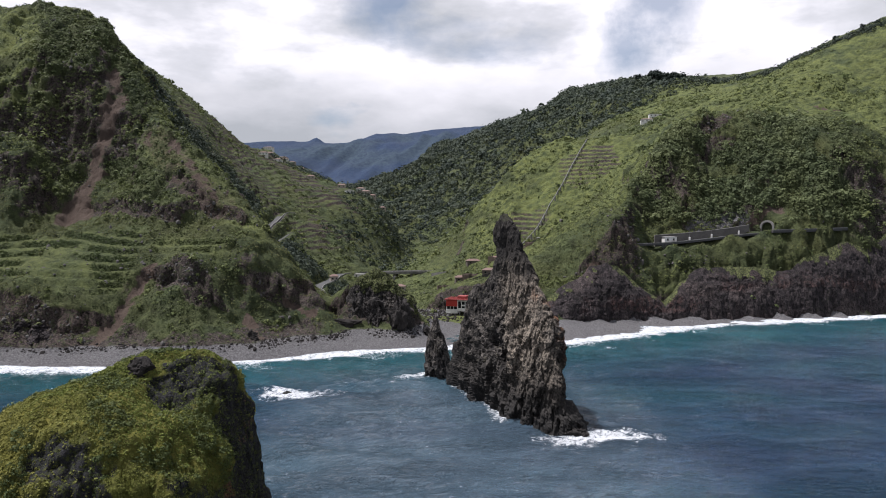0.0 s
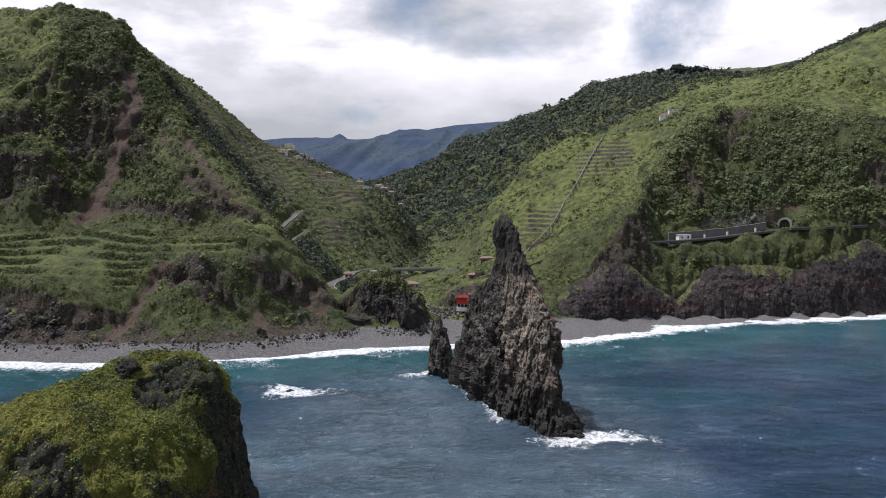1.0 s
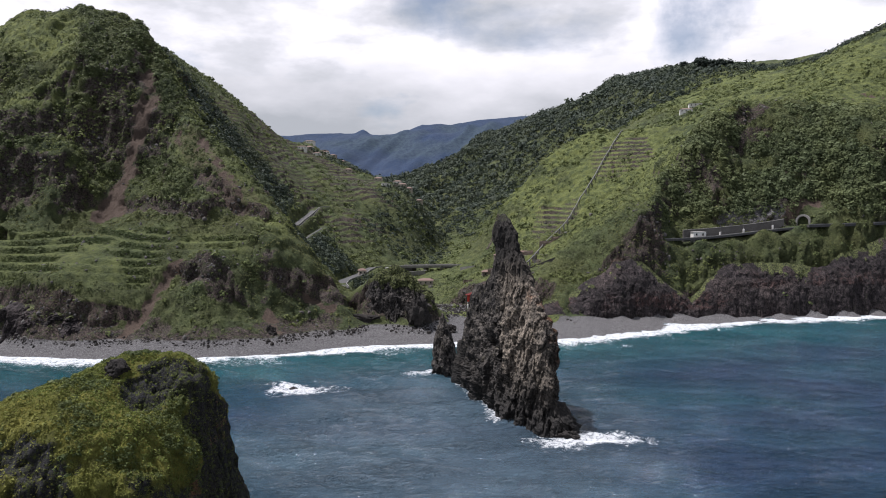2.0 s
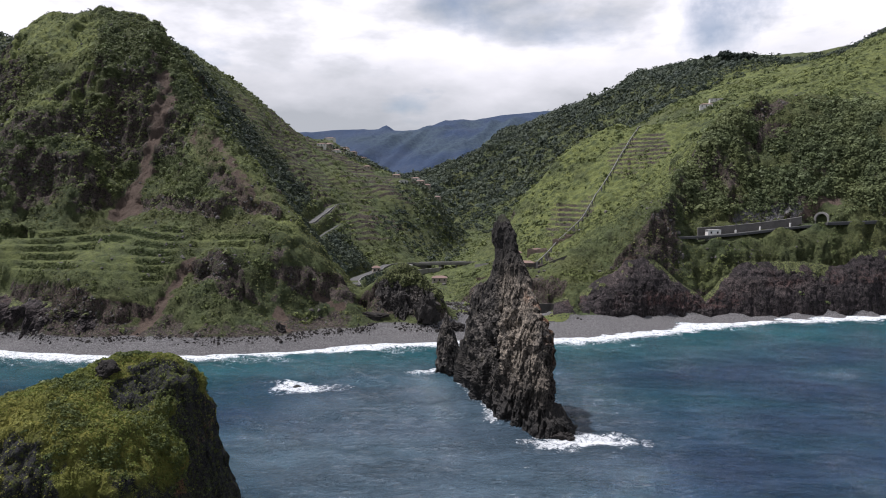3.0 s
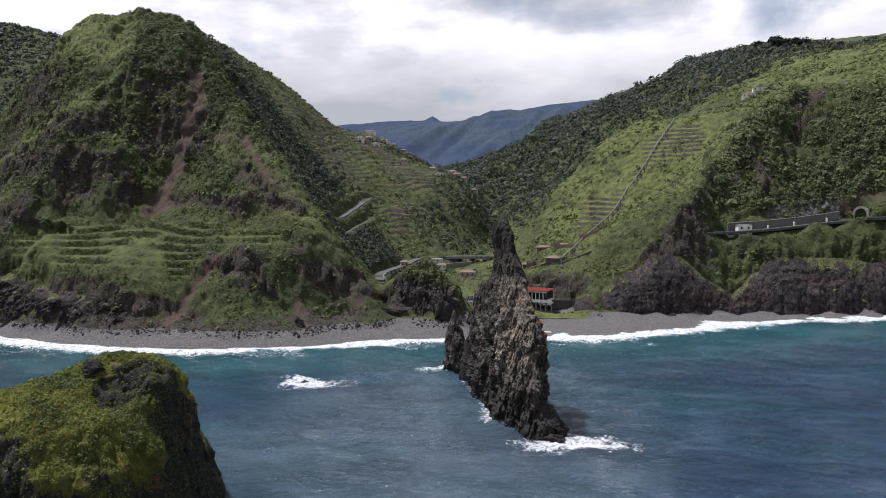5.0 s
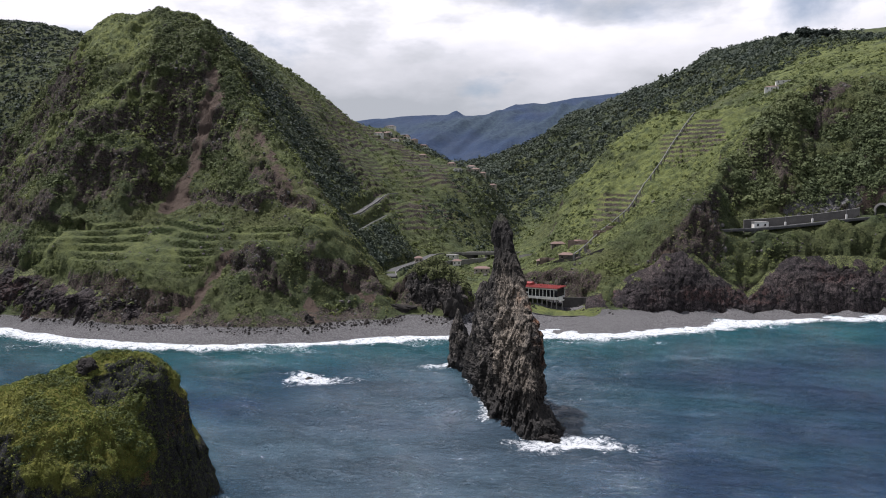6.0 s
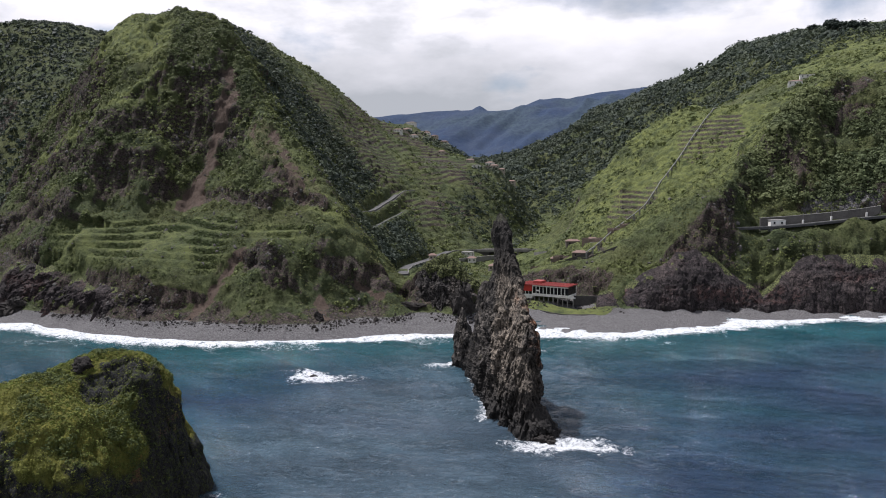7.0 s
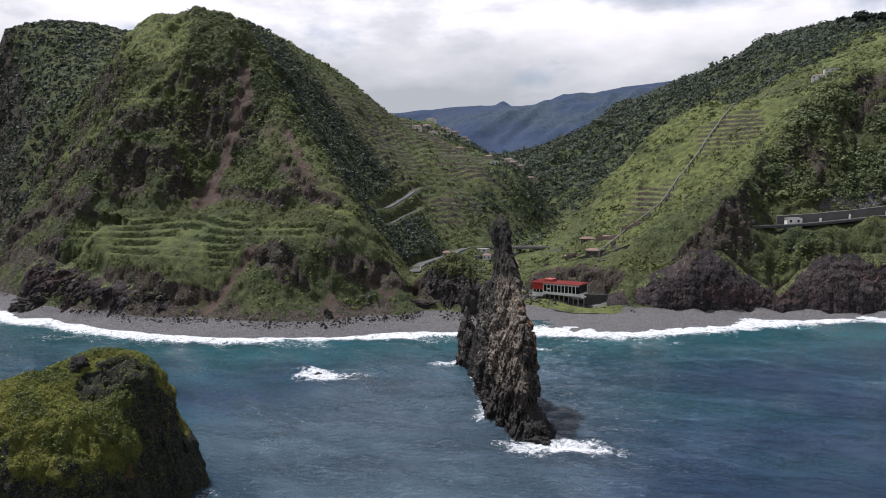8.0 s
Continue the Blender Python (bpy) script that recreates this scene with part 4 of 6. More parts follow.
    tagged(new(name, mesh_from(name, v, f, used, False, c)), label, "cliff", kind="structure")


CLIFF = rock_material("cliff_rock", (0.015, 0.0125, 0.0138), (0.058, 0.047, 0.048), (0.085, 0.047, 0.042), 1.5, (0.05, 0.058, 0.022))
sea_cliff("ground_cliff_east", [(33, 284, 3), (40, 282.5, 2.6), (48, 285, 2.5), (60, 290, 2.2), (74, 296, 2), (88, 299, 1.6), (103, 303.5, 1), (122, 308, 0.8), (150, 312.5, 0.8), (180, 318, 0.8), (209, 325, 0.8), (260, 338, 0.8)], [(34, 289, 8), (40, 291.5, 10.5), (45, 294, 12), (51, 299, 15), (60, 302.5, 19.5), (66, 305.5, 26), (77, 308, 28), (86, 307.5, 20), (93, 308, 14), (101, 309.5, 8.5), (106, 312, 13), (111, 315.5, 18), (119, 319, 23), (137, 322, 24.5), (153, 323.5, 22), (167, 324.5, 22.5), (176, 328.5, 29), (191, 332.5, 33.5), (206, 334.5, 34), (222, 339.5, 38.5), (260, 350, 40)], 301, "dark banded basalt sea cliff above a strip of beach", CLIFF, 1.2, 0.9)
sea_cliff("ground_cliff_west", [(-240, 249, 3), (-208, 238, 3), (-190, 233, 3.5), (-163, 228, 3.5), (-150, 222, 3.5), (-140, 221, 3.5), (-127, 226, 3.5)], [(-236, 256, 20), (-206, 250, 22), (-187, 242, 20), (-174, 238, 17), (-150, 230, 16), (-143, 230, 15), (-130, 235, 12)], 331, "broken dark rock face below old terraces", CLIFF, 0.6, 2.6)


# ---- far mountains ----
def far_range(name, crest, depth, step, label, rugged):
    """A mountain range under a crest line, falling to both sides."""
    cx = np.array([p[0] for p in crest], float)
    cy = np.array([p[1] for p in crest], float)
    cz = np.array([p[2] for p in crest], float)
    fx = np.arange(cx[0], cx[-1], step)
    fy = np.arange(-depth, depth * 0.5, step * 1.3)
    ax, ay = np.meshgrid(fx, fy)
    base_y, top = np.interp(ax.ravel(), cx, cy), np.interp(ax.ravel(), cx, cz)
    p = np.column_stack([ax.ravel(), ay.ravel() + base_y, np.zeros(ax.size)])
    wide = np.convolve(np.pad(np.interp(fx, cx, cz), 30, 'edge'), np.ones(61) / 61, 'valid')
    near_crest = np.exp(-np.abs(ay.ravel()) / 60.0)
    top = top * near_crest + np.interp(ax.ravel(), fx, wide) * (1 - near_crest)
    fall = np.abs(ay.ravel()) * 0.42
    ribs = fbm(p @ np.array([[1, 0.3, 0], [-0.35, 0.4, 0], [0, 0, 1]]), rugged * 6, 6, 71, 0.5, True) * rugged * 1.5
    p[:, 2] = top - fall + ribs * np.clip(np.abs(ay.ravel()) / (depth * 0.2), 0.18, 1) - 4
    w, h = len(fx), len(fy)
    loc = np.arange(w * h).reshape(h, w)
    f = np.stack([loc[:-1, :-1], loc[:-1, 1:], loc[1:, 1:], loc[1:, :-1]], -1).reshape(-1, 4)
    c = np.zeros((len(p), 4))
    c[:, 2] = smooth(-0.2, 0.6, fbm(p, 160, 4, 72))
    tagged(new(name, mesh_from(name, p, f, HAZED_FAR, True, c)), label, "mountain", kind="structure")


far_range("backdrop_mountains", [(-1500, 2400, 420), (-1050, 2480, 340), (-876, 2512, 337), (-790, 2527, 354), (-683, 2545, 362), (-575, 2563, 362), (-511, 2573, 356), (-479, 2580, 374), (-447, 2584, 351), (-361, 2598, 352), (-329, 2604, 369), (-254, 2618, 400), (-146, 2636, 402), (-39, 2655, 418), (90, 2677, 430), (197, 2696, 442), (600, 2700, 520), (1500, 2600, 560)], 1100, 14.0, "distant mountains under the cloud base, blue haze held in their colour", 45)

# ---- the sea ----
sx = np.concatenate([[-4500, -2500, -1400, -800, -520, -380, -300], np.arange(-260, 270, 1.05), [330, 400, 540, 800, 1400, 2500, 4500]])
sy = np.concatenate([[-4500, -2500, -1200, -500, -200, -60, 0, 25], np.arange(62, 335, 0.85), [360, 420, 700]])
ax, ay = np.meshgrid(sx, sy)
p = np.column_stack([ax.ravel(), ay.ravel(), np.zeros(ax.size)])
bed = relief(p[:, :2])
close = (p[:, 0] > -262) & (p[:, 0] < 271) & (p[:, 1] > 60) & (p[:, 1] < 336)
rng = np.random.default_rng(80)
wave = np.zeros(len(p))
group = 0.65 + 0.6 * fbm(p * (0.5, 1, 1), 45, 3, 81)
for k in range(26):
    length = 2.6 * 1.085 ** k
    way = radians(74 + rng.normal(0, 24))
    phase = (p[:, 0] * math.cos(way) + p[:, 1] * math.sin(way)) * 2 * math.pi / length + rng.uniform(0, 6.28) + 1.6 * fbm(p, length * 5, 2, 800 + k)
    crest = np.sin(phase)
    wave += length * (0.017 if length < 9 else 0.0125) * (crest + 0.35 * (crest * crest - 0.5))
wave *= np.clip(group, 0.25, 1.4) * (0.12 + 0.88 * smooth(0.5, -5.0, bed))
shore_line = [c_[:2] for c_ in LINES[1]]
off = near_line(p, shore_line)
wide = np.interp(p[:, 0], [-200, 0, 40, 120, 220], [1.0, 0.9, 1.2, 0.85, 0.6])
surf = smooth(14.5, 5.0, off / wide + 3.4 * fbm(p, 18, 4, 82) + 1.2 * fbm(p, 4, 3, 83)) * smooth(0.9, 0.1, bed)
surf = np.maximum(surf, 0.42 * smooth(22, 12, off / wide + 6.0 * fbm(p * (0.35, 1, 1), 14, 4, 89)) * smooth(0.0, 0.5, fbm(p * (0.4, 1, 1), 9, 4, 84)) * smooth(0.9, 0.1, bed))
shallow = np.maximum(smooth(-9.5, -3.0, bed + 1.5 * fbm(p, 40, 3, 84)) * 0.65, 0.6 * smooth(75, 12, off + 16 * fbm(p * (0.5, 1, 1), 40, 3, 88)))
# Mask for the painted sky sheen between islet and stack.
sky_sheen = 0.68 * smooth(1.2, 0.45, np.hypot((p[:, 0] - 2) / 50, (p[:, 1] - 138) / 64) + 0.3 * fbm(p * (0.6, 1, 1), 40, 3, 90))
STACK_FOOT = [(31, 144), (24, 140.5), (14, 151), (10, 168), (2.5, 183), (-1, 192), (-6, 199)]
splash = smooth(2.2, 0.2, near_line(p, STACK_FOOT) + 2.4 * fbm(p, 6, 3, 85)) * 0.75
for cx, cy, rx, ry, amount in ((35, 139.5, 11, 4.6, 1.0), (28, 138, 9.5, 4.2, 1.0), (38, 140.5, 8, 2.6, 0.6), (-41, 176, 12, 6.5, 0.95), (-9, 196, 9, 3.2, 0.7), (15, 221, 6, 2.5, 0.85), (-24.5, 94, 3.2, 11, 0.75), (-30, 71, 6, 3, 0.6), (-160, 196, 14, 4, 0.35)):
    r = np.sqrt(((p[:, 0] - cx) / rx) ** 2 + ((p[:, 1] - cy) / ry) ** 2) + 0.45 * fbm(p, 5, 4, 86)
    splash = np.maximum(splash, amount * smooth(1.45, 0.1, r))
froth_amount = np.clip(np.maximum(surf, splash), 0, 1.2)
p[:, 2] = np.where(close, wave + 0.4 * froth_amount * (0.5 + 0.7 * fbm(p, 3, 3, 87)) * smooth(0.4, -0.8, bed), 0.0)
w, h = len(sx), len(sy)
loc = np.arange(w * h).reshape(h, w)
f = np.stack([loc[:-1, :-1], loc[:-1, 1:], loc[1:, 1:], loc[1:, :-1]], -1).reshape(-1, 4)
c = np.stack([np.where(close, froth_amount, 0), np.where(close, shallow, 0), np.where(close, sky_sheen, 0), np.ones(len(p))], 1)
tagged(new("water", mesh_from("water", p, f, m_water, True, c)), "teal and slate-blue sea with white surf along the beach", "sea", kind="structure")


# ---- rocks in the sea ----
def loft(profile, rings, around, lumps, seed, square=2.15, lean=0.12, taper=0.0):
    """A crag from its outline: rows of height, front, back, left and right reach in the crag's own axes."""
    zs = [r[0] for r in profile]
    t = np.linspace(0, 1, rings)
    zz = zs[0] + (zs[-1] - zs[0]) * t
    u0, u1, v0, v1 = (np.interp(zz, zs, [r[k] for r in profile]) for k in (1, 2, 3, 4))
    a = np.linspace(0, 2 * np.pi, around, endpoint=False)
    ca, sa = np.cos(a), np.sin(a)
    sup = (np.abs(ca) ** square + np.abs(sa) ** square) ** (-1 / square)
    u = ((u0 + u1) / 2)[:, None] + ((u1 - u0) / 2)[:, None] * (ca * sup)[None]
    v = ((v0 + v1) / 2)[:, None] + ((v1 - v0) / 2)[:, None] * (sa * sup)[None]
    thin = np.repeat(np.clip((v1 - v0) / 7.0, 0.4, 1.0), around)
    far = np.clip((u - 15.0) / 20.0, 0, 1) * taper
    v = v * (1 - far) - 0.7 * far
    pts = np.stack([u, v, np.repeat(zz[:, None], around, 1)], 2).reshape(-1, 3)
    away = np.stack([np.repeat(ca[None], rings, 0), np.repeat(sa[None], rings, 0), np.full((rings, around), lean)], 2).reshape(-1, 3)
    fade = np.repeat(np.interp(zz, [zs[0], zs[-1] - 4, zs[-1]], [1, 1, 0.45]), around) * thin
    slant = pts @ np.array([[1, 0, 0.1], [0, 1, 0.05], [0, 0, 0.8]]).T
    upright = pts @ np.array([[1, 0, 0.12], [0, 1, 0.06], [0, 0, 0.5]]).T
    amount = fbm(upright, lumps * 1.5, 5, seed, 0.5, True) * lumps * 0.34 + fbm(slant, lumps * 2.6, 4, seed + 3, 0.55, True) * lumps * 0.4 + fbm(pts * (1, 1, 0.5), lumps * 0.5, 4, seed + 5, 0.65, True) * lumps * 0.16
    tone, crack = cells(slant, (lumps * 0.9, lumps * 0.9, lumps * 1.9), seed + 21)
    tone2, _ = cells(slant, (lumps * 0.36, lumps * 0.36, lumps * 0.7), seed + 27)
    amount = amount + lumps * ((tone - 0.5) * 0.55 + (tone2 - 0.5) * 0.26 - crack * 0.1)
    pts = pts + away * (amount * fade)[:, None]
    pts[:, 2] += fbm(pts * (1, 1, 0.3), lumps * 0.8, 4, seed + 9, 0.6, True) * lumps * 0.25 * smooth(zs[0] + 6, zs[-1], pts[:, 2])
    tip = pts[-around:].mean(0) + (0, 0, 0.4)
    pts = np.vstack([pts, tip])
    loc = np.arange(rings * around).reshape(rings, around)
    nxt = np.roll(loc, -1, 1)
    f = np.stack([loc[:-1], nxt[:-1], nxt[1:], loc[1:]], -1).reshape(-1, 4)
    cap = np.stack([loc[-1], nxt[-1], np.full(around, len(pts) - 1), np.full(around, len(pts) - 1)], -1)
    return pts, np.vstack([f, cap])


def crag(name, pieces, origin, axis, label, cover_of, material_used=BASALT, category="sea stack"):
    d = np.array([*axis, 0.0])
    e = np.array([axis[1], -axis[0], 0.0])
    names = ("spire", "shoulder", "toe")
    whole = tagged(new(name), label, category) if len(pieces) > 1 else None
    for piece_name, (pts, f) in zip(names, pieces):
        wpts = np.array(origin) + pts[:, :1] * d + pts[:, 1:2] * e + pts[:, 2:] * np.array([0, 0, 1.0])
        tri = np.vstack([f[:, [0, 1, 2]], f[:, [0, 2, 3]]])
        tri = tri[(tri[:, 0] != tri[:, 1]) & (tri[:, 1] != tri[:, 2]) & (tri[:, 0] != tri[:, 2])]
        if whole is None:
            return tagged(new(name, mesh_from(name, wpts, tri, material_used, False, cover_of(wpts))), label, category)
        new(piece_name, mesh_from(piece_name, wpts, tri, material_used, False, cover_of(wpts))).parent = whole
    return whole


def stack_cover(v):
    c = np.zeros((len(v), 4))
    # Sunlight on the front ridge put into the colour as a paler strip.
    pale = near_line(v, [(19, 143, 4), (19, 146, 12), (18.5, 152, 22), (17.5, 157, 30)])
    c[:, 0] = smooth(10.5, 3.5, pale + 2.5 * fbm(v, 5, 4, 91)) * smooth(4, 11, v[:, 2]) * 0.9
    c[:, 3] = np.maximum(smooth(29, 37, v[:, 2] + 4 * fbm(v, 5, 3, 93)), 0.85 * smooth(15, 7, v[:, 2] + 4 * fbm(v, 5, 3, 94)))
    c[:, 2] = 0.75 * smooth(44, 46, v[:, 2])
    c[:, 1] = smooth(4.5, 1.5, near_line(v, [(28.5, 147, 18), (27, 149, 23), (24, 153, 28)]) + 1.5 * fbm(v, 4, 3, 92))
    return c


AXIS = (-0.46, 0.888)
main = loft([(-3, -2.4, 56, -7.4, 4.6), (0, -1.6, 55, -6.8, 3.9), (5, -0.4, 51.5, -6.2, 4.1), (9.3, 0.4, 48, -5.8, 4.0), (14, 1.0, 45.5, -5.0, 3.9), (18.7, 1.8, 43, -4.0, 3.7), (23.4, 3.6, 39.5, -2.8, 3.3), (25.5, 6.8, 37, -2.3, 2.8), (28, 8.6, 34, -1.9, 2.5), (32.5, 12.0, 29.6, -1.4, 2.0), (36.3, 14.6, 27.0, -1.6, 1.8), (38.6, 16.8, 26.4, -1.5, 1.4), (40.3, 17.8, 27.6, -1.8, 1.7), (42.7, 18.8, 28.2, -1.9, 1.9), (45.0, 20.6, 27.2, -1.5, 1.6), (46.6, 22.6, 25.6, -0.6, 0.8)], 240, 400, 2.4, 101, taper=0.6)
knob = loft([(20, 33, 43, -2.2, 1.8), (25, 34.5, 40, -1.8, 1.4), (28.6, 35.5, 37.8, -1.0, 0.6)], 26, 70, 1.8, 131)
toe = loft([(-2, -4.6, 6, -3.0, 5.4), (1.2, -3.4, 5, -2.4, 4.6), (3.2, -2.2, 4, -1.6, 3.6), (6, -0.6, 3, -1, 2.6)], 22, 80, 2.0, 137)
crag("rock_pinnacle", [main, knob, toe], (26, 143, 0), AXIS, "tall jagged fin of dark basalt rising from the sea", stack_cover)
small = loft([(-2, 55.6, 66.4, -3.3, 3.6), (0, 56, 65.5, -3, 3.2), (5.4, 56.6, 64.6, -2.8, 2.6), (10.8, 57.8, 63.4, -2.2, 2.0), (13.6, 59, 62.8, -1.7, 1.0), (15.2, 59.6, 62.2, -1.2, 0.6), (17.6, 60.4, 61.6, -0.9, 0.1)], 70, 120, 1.9, 141)
crag("rock_pinnacle", [small], (26, 143, 0), AXIS, "small pointed basalt stack standing in the sea", lambda v: np.zeros((len(v), 4)))
wash = loft([(-1, -1.6, 1.6, -1.1, 1.1), (0.3, -1.2, 1.2, -0.8, 0.8), (0.7, -0.6, 0.6, -0.4, 0.4)], 10, 36, 0.9, 151)
crag("wash_rock", [wash], (-41, 175.5, 0), (1, 0), "low dark rock awash in white foam", lambda v: np.zeros((len(v), 4)))



def mound_cover(v):
    c = np.zeros((len(v), 4))
    c[:, 2] = np.maximum(smooth(17, 20.5, v[:, 2] + 3 * fbm(v, 5, 4, 191) + 0.35 * np.maximum(v[:, 0] + 24, 0)), 0.9 * smooth(-0.05, 0.4, fbm(v, 6, 4, 192)) * smooth(-20, -14, v[:, 0]))
    c[:, 0] = 0.35 * smooth(0.1, 0.5, fbm(v * (1, 1, 0.4), 5, 4, 193))
    return c


MOUND = rock_material("river_basalt", (0.014, 0.0125, 0.0125), (0.075, 0.068, 0.064), (0.09, 0.055, 0.035), 0.4, (0.06, 0.065, 0.03))
mound = loft([(0, -14.5, 14, -11, 7.5), (5, -14.2, 13.8, -11, 7), (10, -14, 13.4, -10, 6), (14.5, -13.8, 12.4, -9, 5), (17.5, -13.6, 9, -8, 4), (20.5, -13.2, 5.5, -7, 3), (23, -10, 3, -6, 2), (25, -6, 1, -4, 0.5), (26.6, -3.4, -1, -2.4, -0.6)], 110, 240, 1.8, 195)
crag("rock_mound", [mound], (-24, 266, 0), (1, 0), "steep dark rock mound with a grassy top at the river mouth", mound_cover, MOUND, "rock")

ISLET_FOOT = [(-26, 108, -4), (-38, 116, -4), (-60, 114, -4), (-84, 98, -4), (-98, 78, -4), (-90, 62, -4), (-66, 60, -4), (-42, 63, -4), (-31, 71, -4), (-27, 82, -4), (-25.8, 92, -4), (-26.2, 100, -4), (-26, 108, -4)]
ISLET_WATERLINE = [(-28.8, 106, 2), (-27.6, 100, 4), (-26.9, 94, 4), (-26.9, 89, 4), (-28.6, 82, 3), (-33, 75, 3), (-43, 67, 2), (-66, 64, 2), (-88, 66, 2)]
ISLET_BROW = [(-28.2, 100.5, 17), (-27.3, 97, 16.5), (-26.9, 93, 15.5), (-27.8, 88, 13), (-30.2, 81, 13.5), (-33.5, 77.5, 14.5), (-43, 73, 16), (-60, 72, 17)]
ISLET_CREST = [(-47, 95, 24.8), (-43, 97.5, 26.4), (-38, 97.8, 27.1), (-34, 97.2, 26.8), (-31.4, 97.2, 25.6), (-30, 97.8, 23.2), (-28.8, 98, 20.6)]
ISLET_SPUR = [(-56, 86, 20.5), (-51, 90, 22.8), (-47, 95, 24.5)]
ISLET_BACK = [(-31, 105, 12), (-40, 106, 15), (-52, 103, 13), (-66, 94, 9), (-80, 80, 6)]
ISLET_LINES = [ISLET_FOOT, ISLET_WATERLINE, ISLET_BROW, ISLET_CREST, ISLET_SPUR, ISLET_BACK]
ISLET_POINTS = [[(-45, 84, 24.6), (-41.5, 84, 23.2), (-34.5, 92, 23.2), (-29.4, 93.5, 21.0), (-31.0, 85, 16), (-36.5, 89, 20.6), (-37.5, 79, 19.8), (-60, 80, 18.5), (-72, 76, 13)]]
isle = Relief(ISLET_LINES, ISLET_POINTS, 5.0, 0.6, 1.1)
ix, iy = np.concatenate([np.arange(-100, -66, 0.8), np.arange(-66, -20, 0.24)]), np.concatenate([np.arange(56, 68, 0.5), np.arange(68, 104, 0.24), np.arange(104, 120, 0.7)])
ax, ay = np.meshgrid(ix, iy)
p = np.column_stack([ax.ravel(), ay.ravel()])
iz = isle(p)
iz = iz - 1.1 * smooth(4, 12, iz)
p = np.column_stack([p, iz])
g = p.reshape(len(iy), len(ix), 3)
cr = np.cross(np.gradient(g, axis=1), np.gradient(g, axis=0))
inor = (cr / np.linalg.norm(cr, axis=2, keepdims=True)).reshape(-1, 3)
isteep = 1 - inor[:, 2]
blob = np.minimum(near_line(p[:, :2], [(-37, 91), (-33, 92.5), (-30.5, 93)]), 1.0 + near_line(p[:, :2], [(-45, 75), (-38, 74.5)]))
bare = np.maximum(smooth(0.66, 0.8, isteep + 0.16 * fbm(p, 5, 4, 163)), 0.9 * smooth(4.0, 1.6, blob + 2.4 * fbm(p, 3.5, 5, 164, 0.65)))
bare = np.maximum(bare, smooth(12.5, 9.5, p[:, 2] + 2.5 * fbm(p, 4, 4, 169)))
craggy = np.maximum(smooth(0.3, 0.6, isteep), bare)
tone, crack = cells(p, (2.2, 2.2, 3.6), 167)
tone2, _ = cells(p, (0.8, 0.8, 1.5), 173)
tuft = domes(p, 1.3, 174) * 0.42 + domes(p, 3.1, 178) * 0.6
p = p + inor * ((fbm(p * (1, 1, 0.5), 5, 5, 161, 0.55, True) * 0.9 * craggy + ((tone - 0.5) * 0.9 - crack * 0.45 + (tone2 - 0.5) * 0.35) * craggy + fbm(p, 6, 5, 162) * 0.6 + (tuft - 0.4) * (1 - bare))[:, None])
rust = smooth(3.2, 0.6, near_line(p, [(-28.6, 97.5, 20), (-27.3, 95.5, 16), (-27, 91, 13), (-27.6, 87, 10)]) + 1.8 * fbm(p, 2, 4, 165, 0.65))
c = np.stack([np.clip(bare, 0, 1), np.clip(rust * 0.36, 0, 1), 0.5 + 0.5 * fbm(p, 9, 3, 166), np.zeros(len(p))], 1)
w, h = len(ix), len(iy)
loc = np.arange(w * h).reshape(h, w)
f = np.stack([loc[:-1, :-1], loc[:-1, 1:], loc[1:, 1:], loc[1:, :-1]], -1).reshape(-1, 4)
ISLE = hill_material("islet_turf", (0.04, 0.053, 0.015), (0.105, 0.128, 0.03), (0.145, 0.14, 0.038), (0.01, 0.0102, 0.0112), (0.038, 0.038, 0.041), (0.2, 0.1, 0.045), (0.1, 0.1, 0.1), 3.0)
islet = tagged(new("islet"), "grass-topped basalt islet with dark sheer sides", "islet")
stony = bare[f].mean(1) > 0.55
for name, chosen in (("turf", ~stony), ("rock_face", stony)):
    used_v, back = np.unique(f[chosen], return_inverse=True)
    ob = new(name, mesh_from(name, p[used_v], back.reshape(-1, 4), ISLE, True, np.clip(c, 0, 1)[used_v]))
    ob.parent = islet
isle_verts, isle_faces, isle_bare = p, f, bare


# ---- plants as stuff ----
def scatter(verts, quads, weight, count, seed):
    """Random places on a mesh, by area and weight."""
    rng = np.random.default_rng(seed)
    a, b, c_, d = (verts[quads[:, k]] for k in range(4))
    area = 0.5 * np.linalg.norm(np.cross(c_ - a, d - b), axis=1)
    pr = area * weight[quads].mean(1)
    pick = rng.choice(len(quads), count, p=pr / pr.sum())
    u, v = rng.random((2, count, 1))
    a, b, c_, d = (k[pick] for k in (a, b, c_, d))
    return (a * (1 - u) + b * u) * (1 - v) + (d * (1 - u) + c_ * u) * v


